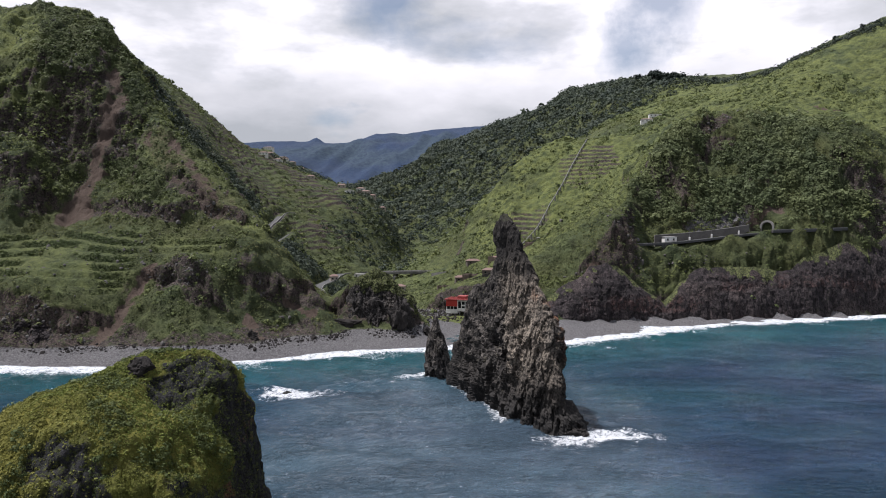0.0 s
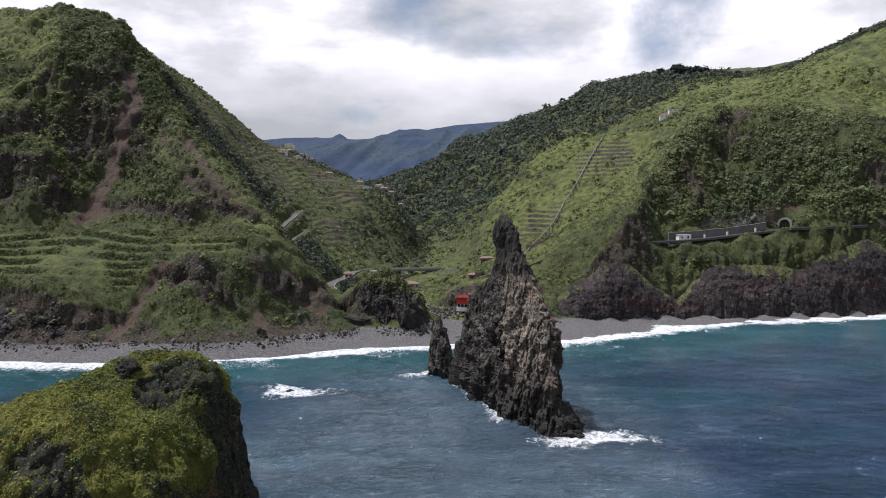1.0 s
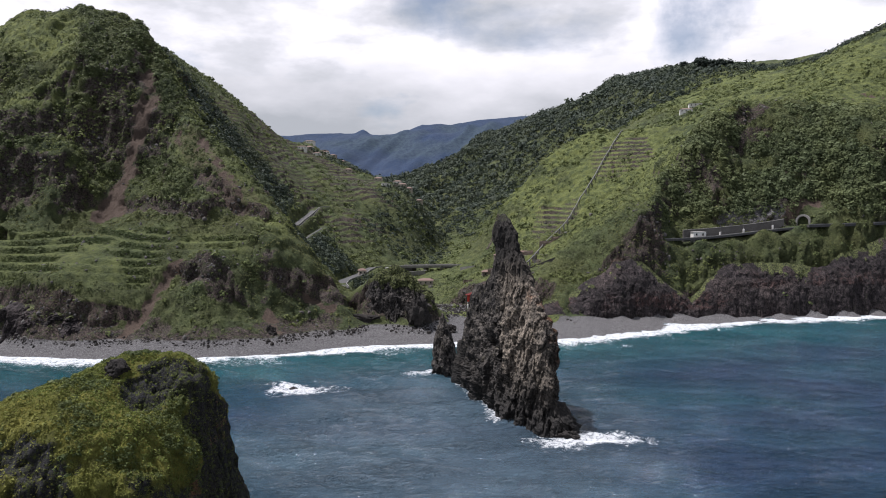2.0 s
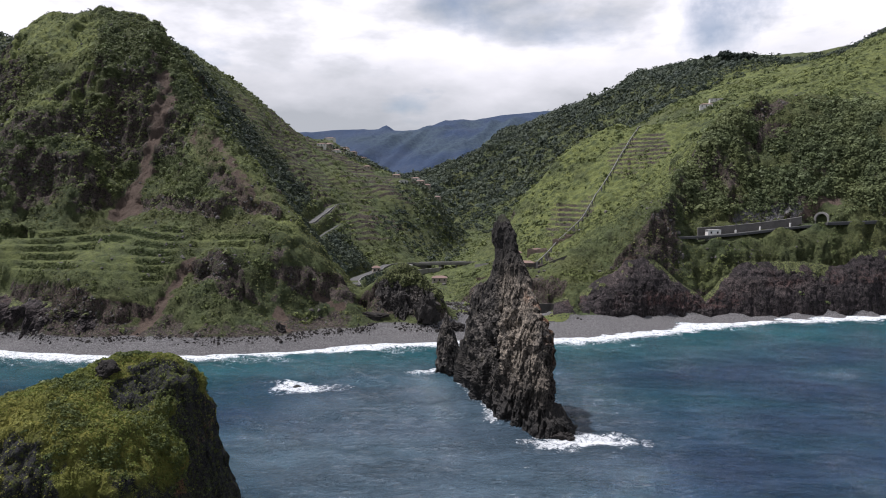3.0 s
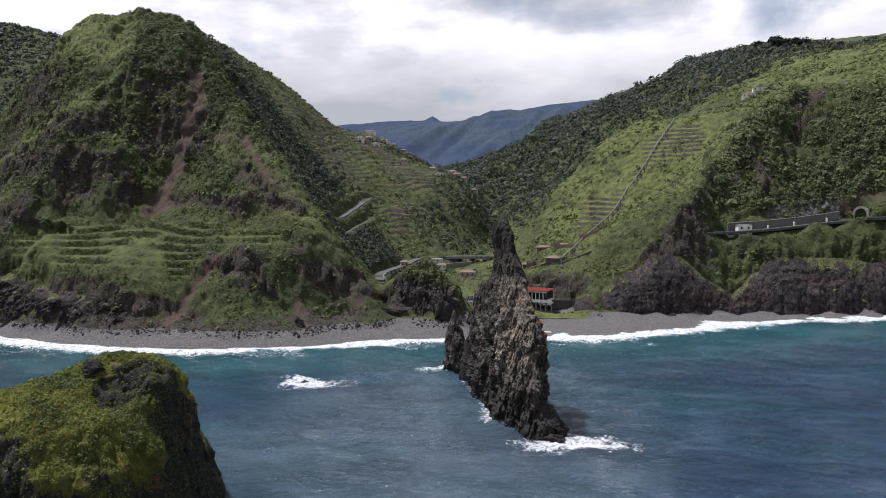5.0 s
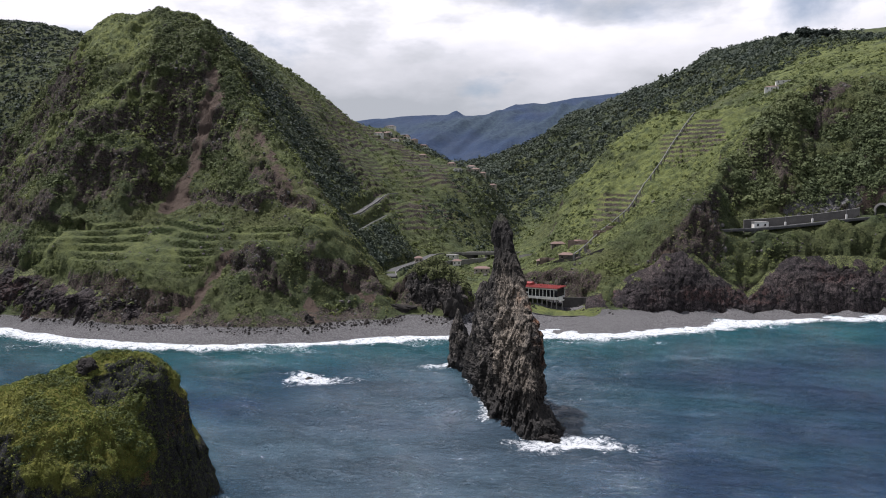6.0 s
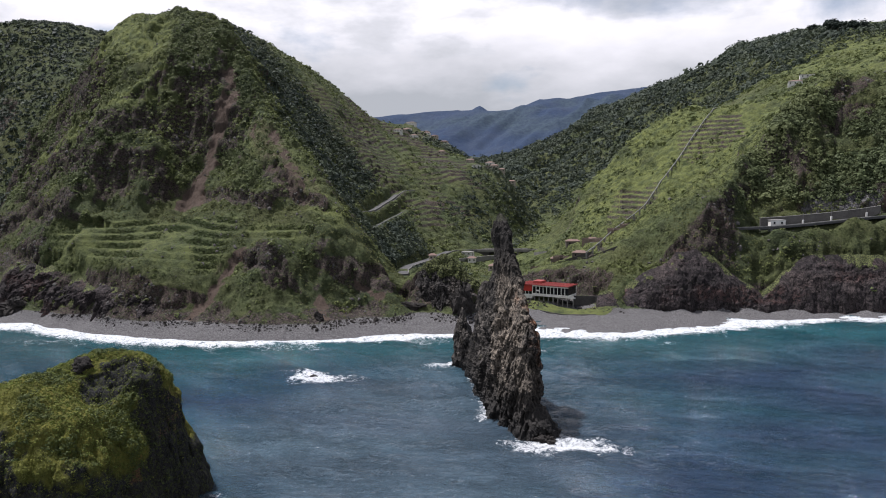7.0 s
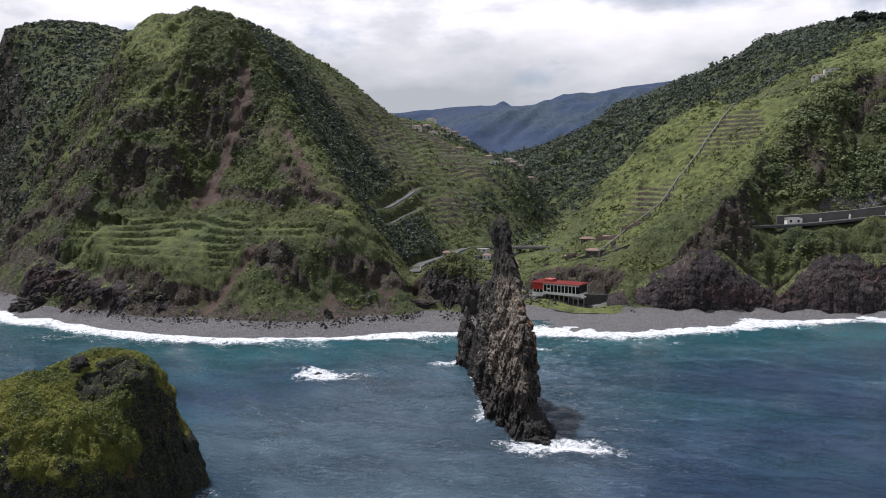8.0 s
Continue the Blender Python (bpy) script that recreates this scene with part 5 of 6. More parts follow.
def clumps(name, at, size, leaves, material_used, label, seed, tall=0.8, leaf=0.55):
    """Many bushes or tufts, each a shell of loose leaf sprays."""
    rng = np.random.default_rng(seed)
    k = len(at)
    d = rng.normal(size=(k, leaves, 3))
    d[:, :, 2] = np.abs(d[:, :, 2])
    d /= np.linalg.norm(d, axis=2, keepdims=True)
    r = size[:, None, None]
    mid = at[:, None, :] + d * r * rng.uniform(0.55, 1.0, (k, leaves, 1)) * np.array([1, 1, tall])
    side = rng.normal(size=(k, leaves, 3))
    side -= (side * d).sum(2, keepdims=True) * d * 0.75
    side /= np.linalg.norm(side, axis=2, keepdims=True)
    up = np.cross(d, side)
    s = r * leaf * rng.uniform(0.6, 1.3, (k, leaves, 1))
    tri = np.stack([mid - side * s - up * s * 0.5, mid + side * s - up * s * 0.4, mid + up * s * 0.9 + d * s * 0.3], 2)
    v = tri.reshape(-1, 3)
    f = np.arange(len(v)).reshape(-1, 3)
    tone_ = np.repeat(np.stack([rng.random(k), 0.5 + 0.5 * fbm(at, 18, 3, seed), np.zeros(k), np.ones(k)], 1), leaves * 3, 0)
    tagged(new(name, mesh_from(name, v, f, material_used, False, np.clip(tone_, 0, 1))), label, "shrubs", kind="stuff")


all_quads = np.stack([ids[:-1, :-1], ids[:-1, 1:], ids[1:, 1:], ids[1:, :-1]], -1).reshape(-1, 4)
seen = smooth(3.6, 5.5, z2) * smooth(-330, -300, q[:, 0]) * smooth(330, 300, q[:, 0])
plant = smooth(0.2, 1.5, lane_near) * (1 - 0.8 * spurs) * (1 - lawn) * seen * (1 - 0.75 * np.clip(rock, 0, 1)) * (1 - 0.92 * np.clip(earth, 0, 1)) * (1 - 0.35 * lush) * (1 - 0.95 * left_terraces) * (1 - 0.95 * inside(-41, -8, 254, 281, 2)) * smooth(3, 5, road_flat) * (1 - 0.3 * valley)
front = plant * (1 - cleared) * smooth(420, 380, q[:, 1]) * smooth(-1.1, 0.1, fbm(land, 12, 4, 201))
tall_scrub = smooth(46, 64, z2 + 14 * fbm(land, 24, 3, 240)) * smooth(20, -10, q[:, 0])
at = scatter(land, all_quads, front * tall_scrub, 21000, 202)
clumps("shrubs", at, np.random.default_rng(203).gamma(2.4, 0.2, len(at)) + 0.35, 22, SHRUB, "dense green shrubs covering the headlands", 204, 0.95, 0.3)
at = scatter(land, all_quads, front * (1 - 0.93 * tall_scrub), 52000, 241)
clumps("grass", at, np.random.default_rng(242).gamma(2.0, 0.12, len(at)) + 0.16, 10, TURF, "low grass, reeds and succulents on the lower slopes", 243, 0.9, 0.4)
at = scatter(land, all_quads, front * (1 - tall_scrub) * smooth(0.1, 0.5, fbm(land, 9, 4, 244)), 3500, 245)
clumps("shrubs", at, np.random.default_rng(246).gamma(2.6, 0.2, len(at)) + 0.35, 22, SHRUB, "scattered bushes on the lower slopes", 247, 0.9, 0.32)
scrub = seen * inside(84, 215, 318, 450, 12) * smooth(1.5, -2.0, beyond_crest + 2 * speck) * smooth(3, 5, road_flat) * (1 - 0.9 * np.clip(rock, 0, 1)) * smooth(-0.4, 0.2, fbm(land, 14, 4, 215)) * smooth(43, 50, z2)
at = scatter(land, all_quads, scrub, 12000, 216)
clumps("shrubs", at, np.random.default_rng(217).gamma(2.6, 0.27, len(at)) + 0.4, 24, HEATH, "dark heath and laurel scrub on the sea-facing slope", 218, 0.95, 0.3)
edge = left_terraces * smooth(0.15, 0.5, step_edge)
at = scatter(land, all_quads, edge, 7000, 206)
clumps("shrubs", at, np.random.default_rng(207).gamma(3.0, 0.07, len(at)) + 0.12, 12, BUSH, "hedges along the edges of the old terraces", 208, 0.7)
middle = plant * smooth(370, 420, q[:, 1]) * smooth(900, 760, q[:, 1]) * smooth(-0.5, 0.3, fbm(land, 25, 4, 211)) * (1 - 0.68 * hill_terraces)
at = scatter(land, all_quads, middle, 22000, 212)
clumps("shrubs", at, np.random.default_rng(213).gamma(2.2, 0.36, len(at)) + 0.35, 12, SHRUB, "shrubs and orchard trees on the valley slopes", 214, 0.8, 0.42)
flank = smooth(62, 30, near_line(q, [(-232, 440), (-190, 425), (-150, 405), (-118, 385), (-90, 350)])) * smooth(560, 500, q[:, 1])
forest = smooth(1.0, 4.0, lane_near) * smooth(4.5, 11, hill_near) * seen * np.maximum.reduce([1.6 * flank, smooth(640, 740, q[:, 1]) * smooth(-190, -90, q[:, 0] - 0.1 * (q[:, 1] - 900)), smooth(780, 860, q[:, 1]) * smooth(-120, -60, q[:, 0]), smooth(885, 920, q[:, 1]), inside(-84, -28, 470, 660, 8)]) * (1 - 0.85 * inside(150, 330, 400, 690, 20))
dense = smooth(1.0, 3.0, lane_near) * smooth(4.5, 11, hill_near) * seen * flank * smooth(2, 10, q[:, 1] - np.interp(q[:, 0], [-215, -185, -165, -150, -137, -124, -107, -90, -72], [370, 357, 347, 334, 325, 311, 306, 294, 281]))
at = scatter(land, all_quads, dense, 13000, 219)
# Shade of the hollow is carried by the darkened leaf colour.
clumps("shrubs", at, np.random.default_rng(220).gamma(3.0, 0.34, len(at)) + 0.5, 16, HAZED_WOOD, "laurel thicket in the hollow behind the crest, shade darkened into its leaves", 221, 0.9, 0.3)
at = scatter(land, all_quads, forest, 22000, 222)
grow = np.interp(at[:, 1], [400, 500, 650, 900, 1300], [0.38, 0.5, 0.7, 1.0, 1.3])
clumps("forest", at, (np.random.default_rng(223).gamma(4.0, 0.65, len(at)) + 1.6) * grow, 17, HAZED_WOOD, "dark laurel forest on the far mountainside", 224, 1.0, 0.3)
brow_wood = smooth(11, 4, near_line(q, [(385, 545), (335, 546), (307, 562), (304, 610), (308, 660), (311, 700)])) * smooth(-0.5, 0.2, fbm(flat_q, 24, 3, 229)) * smooth(290, 300, q[:, 0])
at = scatter(land, all_quads, brow_wood, 900, 230)
clumps("forest", at, np.random.default_rng(238).gamma(4.0, 0.3, len(at)) + 0.9, 26, HAZED_WOOD, "belt of dark trees along the top of the high pasture", 239, 1.1, 0.26)
west = smooth(-290, -320, q[:, 0]) * smooth(6, 12, z2) * smooth(640, 560, q[:, 1])
at = scatter(land, all_quads, west, 9000, 226)
# Haze over this headland comes from the bluish leaf colour.
clumps("shrubs", at, np.random.default_rng(227).gamma(3.0, 0.35, len(at)) + 0.5, 10, HAZED_WOOD, "shrubs on the headland farther along the coast", 228, 0.8)
isle_seen = smooth(5, 8, isle_verts[:, 2]) * smooth(-64, -58, isle_verts[:, 0]) * smooth(103, 100, isle_verts[:, 1])
at = scatter(isle_verts, isle_faces, isle_seen * (1 - 0.97 * np.clip(isle_bare, 0, 1)), 34000, 231)
clumps("grass", at, np.random.default_rng(232).gamma(2.5, 0.024, len(at)) + 0.05, 6, SEDGE, "yellow-green grass and succulents on the islet", 233, 1.2, 0.7)
at = scatter(isle_verts, isle_faces, isle_seen * (1 - 0.8 * np.clip(isle_bare, 0, 1)) * smooth(0.05, 0.45, fbm(isle_verts, 4, 4, 234)), 4600, 235)
clumps("shrubs", at, np.random.default_rng(236).gamma(2.5, 0.08, len(at)) + 0.1, 20, BUSH, "low dark green bushes on the islet", 237, 0.7, 0.26)


# ---- placing things on the land ----
land_z = land[:, 2].reshape(ny, nx)


def ground_at(x, y):
    i = min(max(int(np.searchsorted(xs, x)) - 1, 0), nx - 2)
    j = min(max(int(np.searchsorted(ys, y)) - 1, 0), ny - 2)
    u, v = (x - xs[i]) / (xs[i + 1] - xs[i]), (y - ys[j]) / (ys[j + 1] - ys[j])
    return float(land_z[j, i] * (1 - u) * (1 - v) + land_z[j, i + 1] * u * (1 - v) + land_z[j + 1, i] * (1 - u) * v + land_z[j + 1, i + 1] * u * v)


def plain(name, colour, worn, rough=0.8, scale=1.2, metal=0.0):
    """Paint, plaster or concrete with stains and grain."""
    m, n = material(name)
    co = n.add("ShaderNodeTexCoord").outputs["Object"]
    c = n.mix(n.ramp(n.noise(co, scale * 0.35, 5.0, 0.65), [(0.4, 0.0), (0.68, 0.75)]), colour, worn)
    c = n.mix(n.ramp(n.noise(co, scale * 4, 4.0, 0.7), [(0.3, 0.4), (0.5, 0.0)]), c, tuple(k * 0.55 for k in worn))
    finish(n, c, rough, n.noise(co, scale * 6, 3.0), 0.3, 0.03, 0.3, metal)
    return m


RED_TIN = plain("red_roof_sheet", (0.27, 0.045, 0.04), (0.19, 0.05, 0.045), 0.6)
RED_PAINT = plain("red_paint", (0.42, 0.04, 0.03), (0.3, 0.04, 0.03), 0.5)
WHITE = plain("white_render", (0.68, 0.67, 0.64), (0.5, 0.48, 0.44), 0.85)
CREAM = plain("cream_render", (0.36, 0.32, 0.27), (0.25, 0.22, 0.19), 0.9)
TILE = plain("clay_tile", (0.16, 0.105, 0.088), (0.11, 0.08, 0.07), 0.85)
CONCRETE = plain("grey_concrete", (0.2, 0.195, 0.185), (0.12, 0.115, 0.11), 0.9)
DARK_WALL = plain("dark_stone_wall", (0.06, 0.057, 0.054), (0.032, 0.03, 0.029), 0.95)
ASPHALT = plain("asphalt", (0.07, 0.069, 0.069), (0.05, 0.049, 0.049), 0.9)
STEEL = plain("grey_steel", (0.2, 0.2, 0.2), (0.14, 0.13, 0.12), 0.5, 2.0, 0.4)
OLD_STONE = plain("old_stone", (0.13, 0.11, 0.095), (0.075, 0.065, 0.058), 0.95, 2.0)
BARK = plain("bark", (0.09, 0.065, 0.045), (0.05, 0.037, 0.027), 0.95)
SHOTCRETE = plain("sprayed_concrete", (0.13, 0.123, 0.115), (0.07, 0.066, 0.062), 0.95, 0.5)
GLASS, n = material("window_glass")
n.add("ShaderNodeOutputMaterial", None, Surface=n.add("ShaderNodeBsdfPrincipled", None, Base_Color=(0.012, 0.014, 0.016, 1), Roughness=0.06).outputs[0])


# ---- the restaurant by the beach ----
def restaurant(at, turn):
    t = thing("restaurant", at, turn, "long white restaurant with red sheet roof on concrete piers", "restaurant")
    L, D, F, H = 22.0, 9.0, 1.7, 6.6
    part("floor_slab", boxed(0, L, 0, D, F, F + 0.45, bevel=0.04), WHITE, t)
    for i in range(9):
        for y in (0.5, D - 0.9):
            part("pier", boxed(3.6 + i * 2.2, 4.0 + i * 2.2, y, y + 0.4, -2.5, F, bevel=0.03), CONCRETE, t)
    part("rear_wall", boxed(0, L, D - 0.25, D, F + 0.45, H - 0.1), WHITE, t)
    part("front_wall", boxed(0, 5.2, 0.05, 0.3, F + 1.9, H - 0.1), RED_PAINT, t, "bright red painted wall panel")
    low = part("parapet_wall", boxed(0, 5.2, -0.05, 0.25, F - 1.2, F + 0.55), WHITE, t)
    part("side_wall", boxed(0.0, 0.25, 0.3, D - 0.25, F + 0.45, H - 0.1), WHITE, t)
    for i in range(3):
        part("window_pane", boxed(0.4 + i * 1.6, 1.75 + i * 1.6, 0.12, 0.2, F + 0.62, F + 1.85), GLASS, t)
        part("window_frame", boxed(1.78 + i * 1.6, 1.97 + i * 1.6, 0.06, 0.26, F + 0.55, F + 1.9), WHITE, t)
    part("sill_wall", boxed(5.2, L, -0.02, 0.25, F + 0.45, F + 1.15, bevel=0.03), WHITE, t)
    part("lintel", boxed(5.2, L, 0.0, 0.28, H - 0.75, H - 0.12, bevel=0.03), WHITE, t)
    for i in range(10):
        x = 5.2 + i * 1.68
        part("mullion", boxed(x, x + 0.28, 0.0, 0.26, F + 1.15, H - 0.75, bevel=0.02), WHITE, t)
        part("window_pane", boxed(x + 0.28, min(x + 1.68, L - 0.05), 0.1, 0.16, F + 1.15, H - 0.75), GLASS, t)
    part("end_pane", boxed(L - 0.16, L - 0.1, 0.4, D - 0.3, F + 1.15, H - 0.5), GLASS, t)
    part("end_wall", boxed(L - 0.25, L, 0.25, D - 0.25, F + 0.45, F + 1.15), WHITE, t)
    part("sign_board", boxed(6.9, 8.9, -0.12, -0.03, F + 2.1, F + 2.75, bevel=0.02), WHITE, t, "plain white sign board")
    bm = bmesh.new()
    box(bm, -0.5, L + 0.5, -0.9, D + 0.5, H - 0.1, H + 0.12)
    roof = part("roof", bm, RED_TIN, t, "red corrugated sheet roof")
    for i in range(26):
        x = -0.5 + i * (L + 0.86) / 25
        part("roof_rib", boxed(x, x + 0.14, -0.98, D + 0.5, H + 0.1, H + 0.3), RED_TIN, roof)
    part("roof_hatch", boxed(4.2, 8.2, 3.0, 7.5, H + 0.1, H + 1.3, bevel=0.08), RED_TIN, t)
    part("landing", boxed(L, L + 2.2, 0.6, 2.8, F - 0.3, F + 0.2, bevel=0.03), WHITE, t)
    part("landing_rail", boxed(L + 0.1, L + 2.2, 0.55, 0.7, F + 0.2, F + 1.3, bevel=0.03), WHITE, t)
    part("landing_post", boxed(L + 1.8, L + 2.1, 0.7, 1.0, -2.5, F - 0.3), CONCRETE, t)
    return t


restaurant((1.3, 297.2, 4.7), -18.8)


def long_wall(name, line, height, thick, used, label, category="wall", below=1.5, caps=True):
    """A wall of separate lengths along a line, each with its coping."""
    t = thing(name, (0, 0, 0), 0, label, category)
    for a, b in zip(line[:-1], line[1:]):
        a, b = Vector(a), Vector(b)
        d = (b - a)
        k = max(1, int(d.length / 4.0))
        for i in range(k):
            p, e = a + d * (i / k), a + d * ((i + 1) / k)
            side = Vector((-(e - p).y, (e - p).x, 0)).normalized() * thick / 2
            bm = bmesh.new()
            vs = [bm.verts.new(w + Vector((0, 0, z))) for z in (-below, height) for w in (p - side, e - side, e + side, p + side)]
            for f in ((0, 1, 5, 4), (1, 2, 6, 5), (2, 3, 7, 6), (3, 0, 4, 7), (4, 5, 6, 7), (3, 2, 1, 0)):
                bm.faces.new([vs[q_] for q_ in f])
            part("wall_panel", bm, used, t)
            if caps:
                bm = bmesh.new()
                s2 = side * 1.35
                vs = [bm.verts.new(w + Vector((0, 0, z))) for z in (height + 0.003, height + 0.16) for w in (p - s2, e - s2, e + s2, p + s2)]
                for f in ((0, 1, 5, 4), (1, 2, 6, 5), (2, 3, 7, 6), (3, 0, 4, 7), (4, 5, 6, 7), (3, 2, 1, 0)):
                    bm.faces.new([vs[q_] for q_ in f])
                part("coping", bm, CONCRETE, t)
    return t


long_wall("retaining_wall", [(24, 293.5, 4.5), (33, 294, 4.6), (40, 291, 4.8)], 2.6, 0.6, DARK_WALL, "dark stone retaining wall behind the beach", caps=False)
long_wall("sea_wall", [(x, y, ground_at(x, y)) for x, y in ((9, 285.5), (13, 283.4), (17, 281.5), (21.5, 280.4), (26, 279.6), (30, 279.4), (34, 279.4))], 0.3, 0.5, DARK_WALL, "low dark stone wall between lawn and beach", caps=False)


# ---- houses ----
def house(at, turn, w, d, h, wall, roof_used, label, tall=1.6):
    w, d, h, tall = w * 0.85, d * 0.85, h * 0.9, tall * 0.7
    t = thing("house", at, turn, label, "house", "village houses")
    part("wall", boxed(0, w, 0, d, -2.5, h), wall, t)
    bm = bmesh.new()
    o = 0.35
    vs = [bm.verts.new(p) for p in ((-o, -o, h + 0.003), (w + o, -o, h + 0.003), (w + o, d + o, h + 0.003), (-o, d + o, h + 0.003), (d * 0.35, d / 2, h + tall), (w - d * 0.35, d / 2, h + tall))]
    for f in ((0, 1, 5, 4), (1, 2, 5), (2, 3, 4, 5), (3, 0, 4), (3, 2, 1, 0)):
        bm.faces.new([vs[k] for k in f])
    part("roof", bm, roof_used, t)
    k = max(2, int(w / 2.6))
    for i in range(k):
        x = (i + 0.5) * w / k
        win = part("window", boxed(x - 0.4, x + 0.4, -0.05, 0.02, h - 1.7, h - 0.7), GLASS, t)
        part("sill", boxed(x - 0.5, x + 0.5, -0.12, -0.003, h - 1.82, h - 1.71), CREAM, win)
    part("door", boxed(w * 0.5 - 0.45, w * 0.5 + 0.45, -0.04, 0.02, 0.0, 2.0) if h > 4.5 else boxed(w - 0.06, w + 0.04, d * 0.4, d * 0.4 + 0.9, 0.0, 2.0), BARK, t)
    return t


RIVER_HOUSES = (
    (-62, 372, 20, 5, 4, 3.0, CREAM, TILE, "small cream house with a clay-tile roof by the river"),
    (-48, 410, 10, 6, 5, 3.4, WHITE, TILE, "small white house with an orange tile roof"),
    (-57, 432, -10, 8, 6, 3.4, WHITE, CONCRETE, "pale house with a flat grey roof"),
    (-30, 384, 5, 10, 7, 3.2, CREAM, TILE, "low house with a wide clay-tile roof"),
    (20, 346, -12, 8, 5, 1.8, OLD_STONE, TILE, "low stone farmhouse with a clay-tile roof"),
    (7, 372, 8, 8, 5, 1.8, OLD_STONE, TILE, "tumbledown stone house with a worn tile roof"),
    (14, 388, 12, 9, 5, 1.8, OLD_STONE, TILE, "brown tile-roofed shed beside the track"),
    (26, 366, -5, 7, 4, 1.8, OLD_STONE, TILE, "old stone shed with a tile roof"),
    (-46, 303, 25, 6, 5, 3.0, WHITE, TILE, "house with a red-tiled roof below the road bend"),
)
HILL_HOUSES = (
    (-178, 656, 10, 10, 8, 4.4, WHITE, TILE, "white village house on the hill"),
    (-186, 700, -5, 11, 8, 4.6, CREAM, TILE, "cream village house on the hill"),
    (-172, 690, 0, 9, 8, 4.2, WHITE, TILE, "white house with orange roof on the terraced hill"),
    (-192, 728, 15, 12, 9, 5.0, WHITE, TILE, "two-storey white village house"),
    (-206, 842, 0, 14, 9, 5.0, CREAM, TILE, "large cream house on the ridge"),
    (-188, 868, 8, 14, 9, 4.6, CREAM, TILE, "long cream house on the ridge end"),
    (-216, 816, -8, 13, 9, 5.5, WHITE, TILE, "white house at the top of the village"),
    (-77, 640, 12, 10, 7, 4.2, CREAM, TILE, "pink-roofed house above the gorge"),
    (-66, 662, -6, 11, 7, 5.0, CREAM, TILE, "house with a clay roof on the brow of the gorge"),
)
OTHER_HOUSES = (
    (-199, 832, 6, 11, 8, 4.4, WHITE, TILE, "white village house with a clay roof on the ridge"),
    (-196, 858, -6, 10, 8, 4.2, CREAM, TILE, "cream house among trees on the ridge"),
    (-180, 862, 4, 9, 7, 4.0, WHITE, TILE, "small white house below the ridge"),
    (-83, 648, -8, 9, 7, 3.8, WHITE, TILE, "white house above the gorge"),
    (-71, 650, 10, 8, 6, 3.6, CREAM, TILE, "small cream house on the brow of the gorge"),
    (-98, 630, 6, 9, 6, 3.6, CREAM, TILE, "cream farmhouse on the upper terraces"),
    (-88, 612, 20, 9, 7, 4.0, WHITE, CONCRETE, "flat-roofed pale house among the terraces"),
    (-128, 640, 5, 8, 6, 3.6, CREAM, TILE, "small farmhouse among the terraces"),
    (161, 552, -10, 11, 7, 4.6, WHITE, TILE, "white house with a red roof on the upper pasture"),
    (172, 566, -4, 12, 5, 2.6, WHITE, CONCRETE, "low white outbuilding on the upper pasture"),
    (52.5, 377, 0, 3.4, 3.2, 4.2, CONCRETE, CONCRETE, "small concrete valve house on the green slope"),
    (107.5, 327.4, 12, 7.5, 3.4, 3.2, WHITE, CONCRETE, "small white roadside hut"),
)
for x, y, turn, w, d, h, wall, roof_used, label in RIVER_HOUSES + HILL_HOUSES + OTHER_HOUSES:
    house((x, y, 35.0 if "roadside hut" in label else ground_at(x + w / 2, y + 1.0)), turn, w, d, h, wall, roof_used, label, 0.4 if roof_used is CONCRETE else 1.6)


def ruin(at, turn, w, d, h, seed):
    """Roofless walls of unequal height with a gap for the door."""
    rng = np.random.default_rng(seed)
    t = thing("ruined_house", at, turn, "roofless ruin of brown rubble walls on the green slope", "ruin", "ruins on the slope")
    for x0, x1, y0, y1 in ((0, w * 0.42, 0, 0.5), (w * 0.62, w, 0, 0.5), (0, w, d - 0.5, d), (0, 0.5, 0.5, d - 0.5), (w - 0.5, w, 0.5, d - 0.5)):
        bm = boxed(x0, x1, y0, y1, -2.5, h)
        bmesh.ops.subdivide_edges(bm, edges=bm.edges[:], cuts=3, use_grid_fill=True)
        for v in bm.verts:
            if v.co.z > h - 0.01:
                v.co.z -= float(rng.uniform(0, 0.55)) * h
        part("wall", bm, RUBBLE_WALL, t)
    part("fallen_beam", boxed(w * 0.2, w * 0.8, d * 0.4, d * 0.4 + 0.25, h * 0.4, h * 0.4 + 0.25), BARK, t)


RUBBLE_WALL = plain("rubble_wall", (0.15, 0.115, 0.095), (0.08, 0.065, 0.056), 0.95, 2.0)
for i, (x, y, turn, w, d, h) in enumerate(((24, 361, -20, 9, 5, 2.6), (31, 358.5, -22, 7, 5, 2.2), (37, 356, -20, 8, 5, 2.4), (43, 353.5, -18, 6, 4, 2.0), (10, 352, -10, 8, 5, 2.4), (-3, 362, 5, 7, 4, 2.2))):
    ruin((x, y, ground_at(x + w / 2, y)), turn, w, d, h, 600 + i)
for line in ([(2, 345, 0), (16, 341, 0), (30, 338, 0)], [(6, 356, 0), (20, 352, 0)], [(40, 362, 0), (52, 357, 0), (66, 356, 0)], [(18, 330, 0), (30, 326, 0), (42, 322, 0)]):
    long_wall("field_wall", [(x, y, ground_at(x, y)) for x, y, _ in line], 0.9, 0.6, DARK_WALL, "dry stone wall along a field terrace", below=2.0, caps=False)


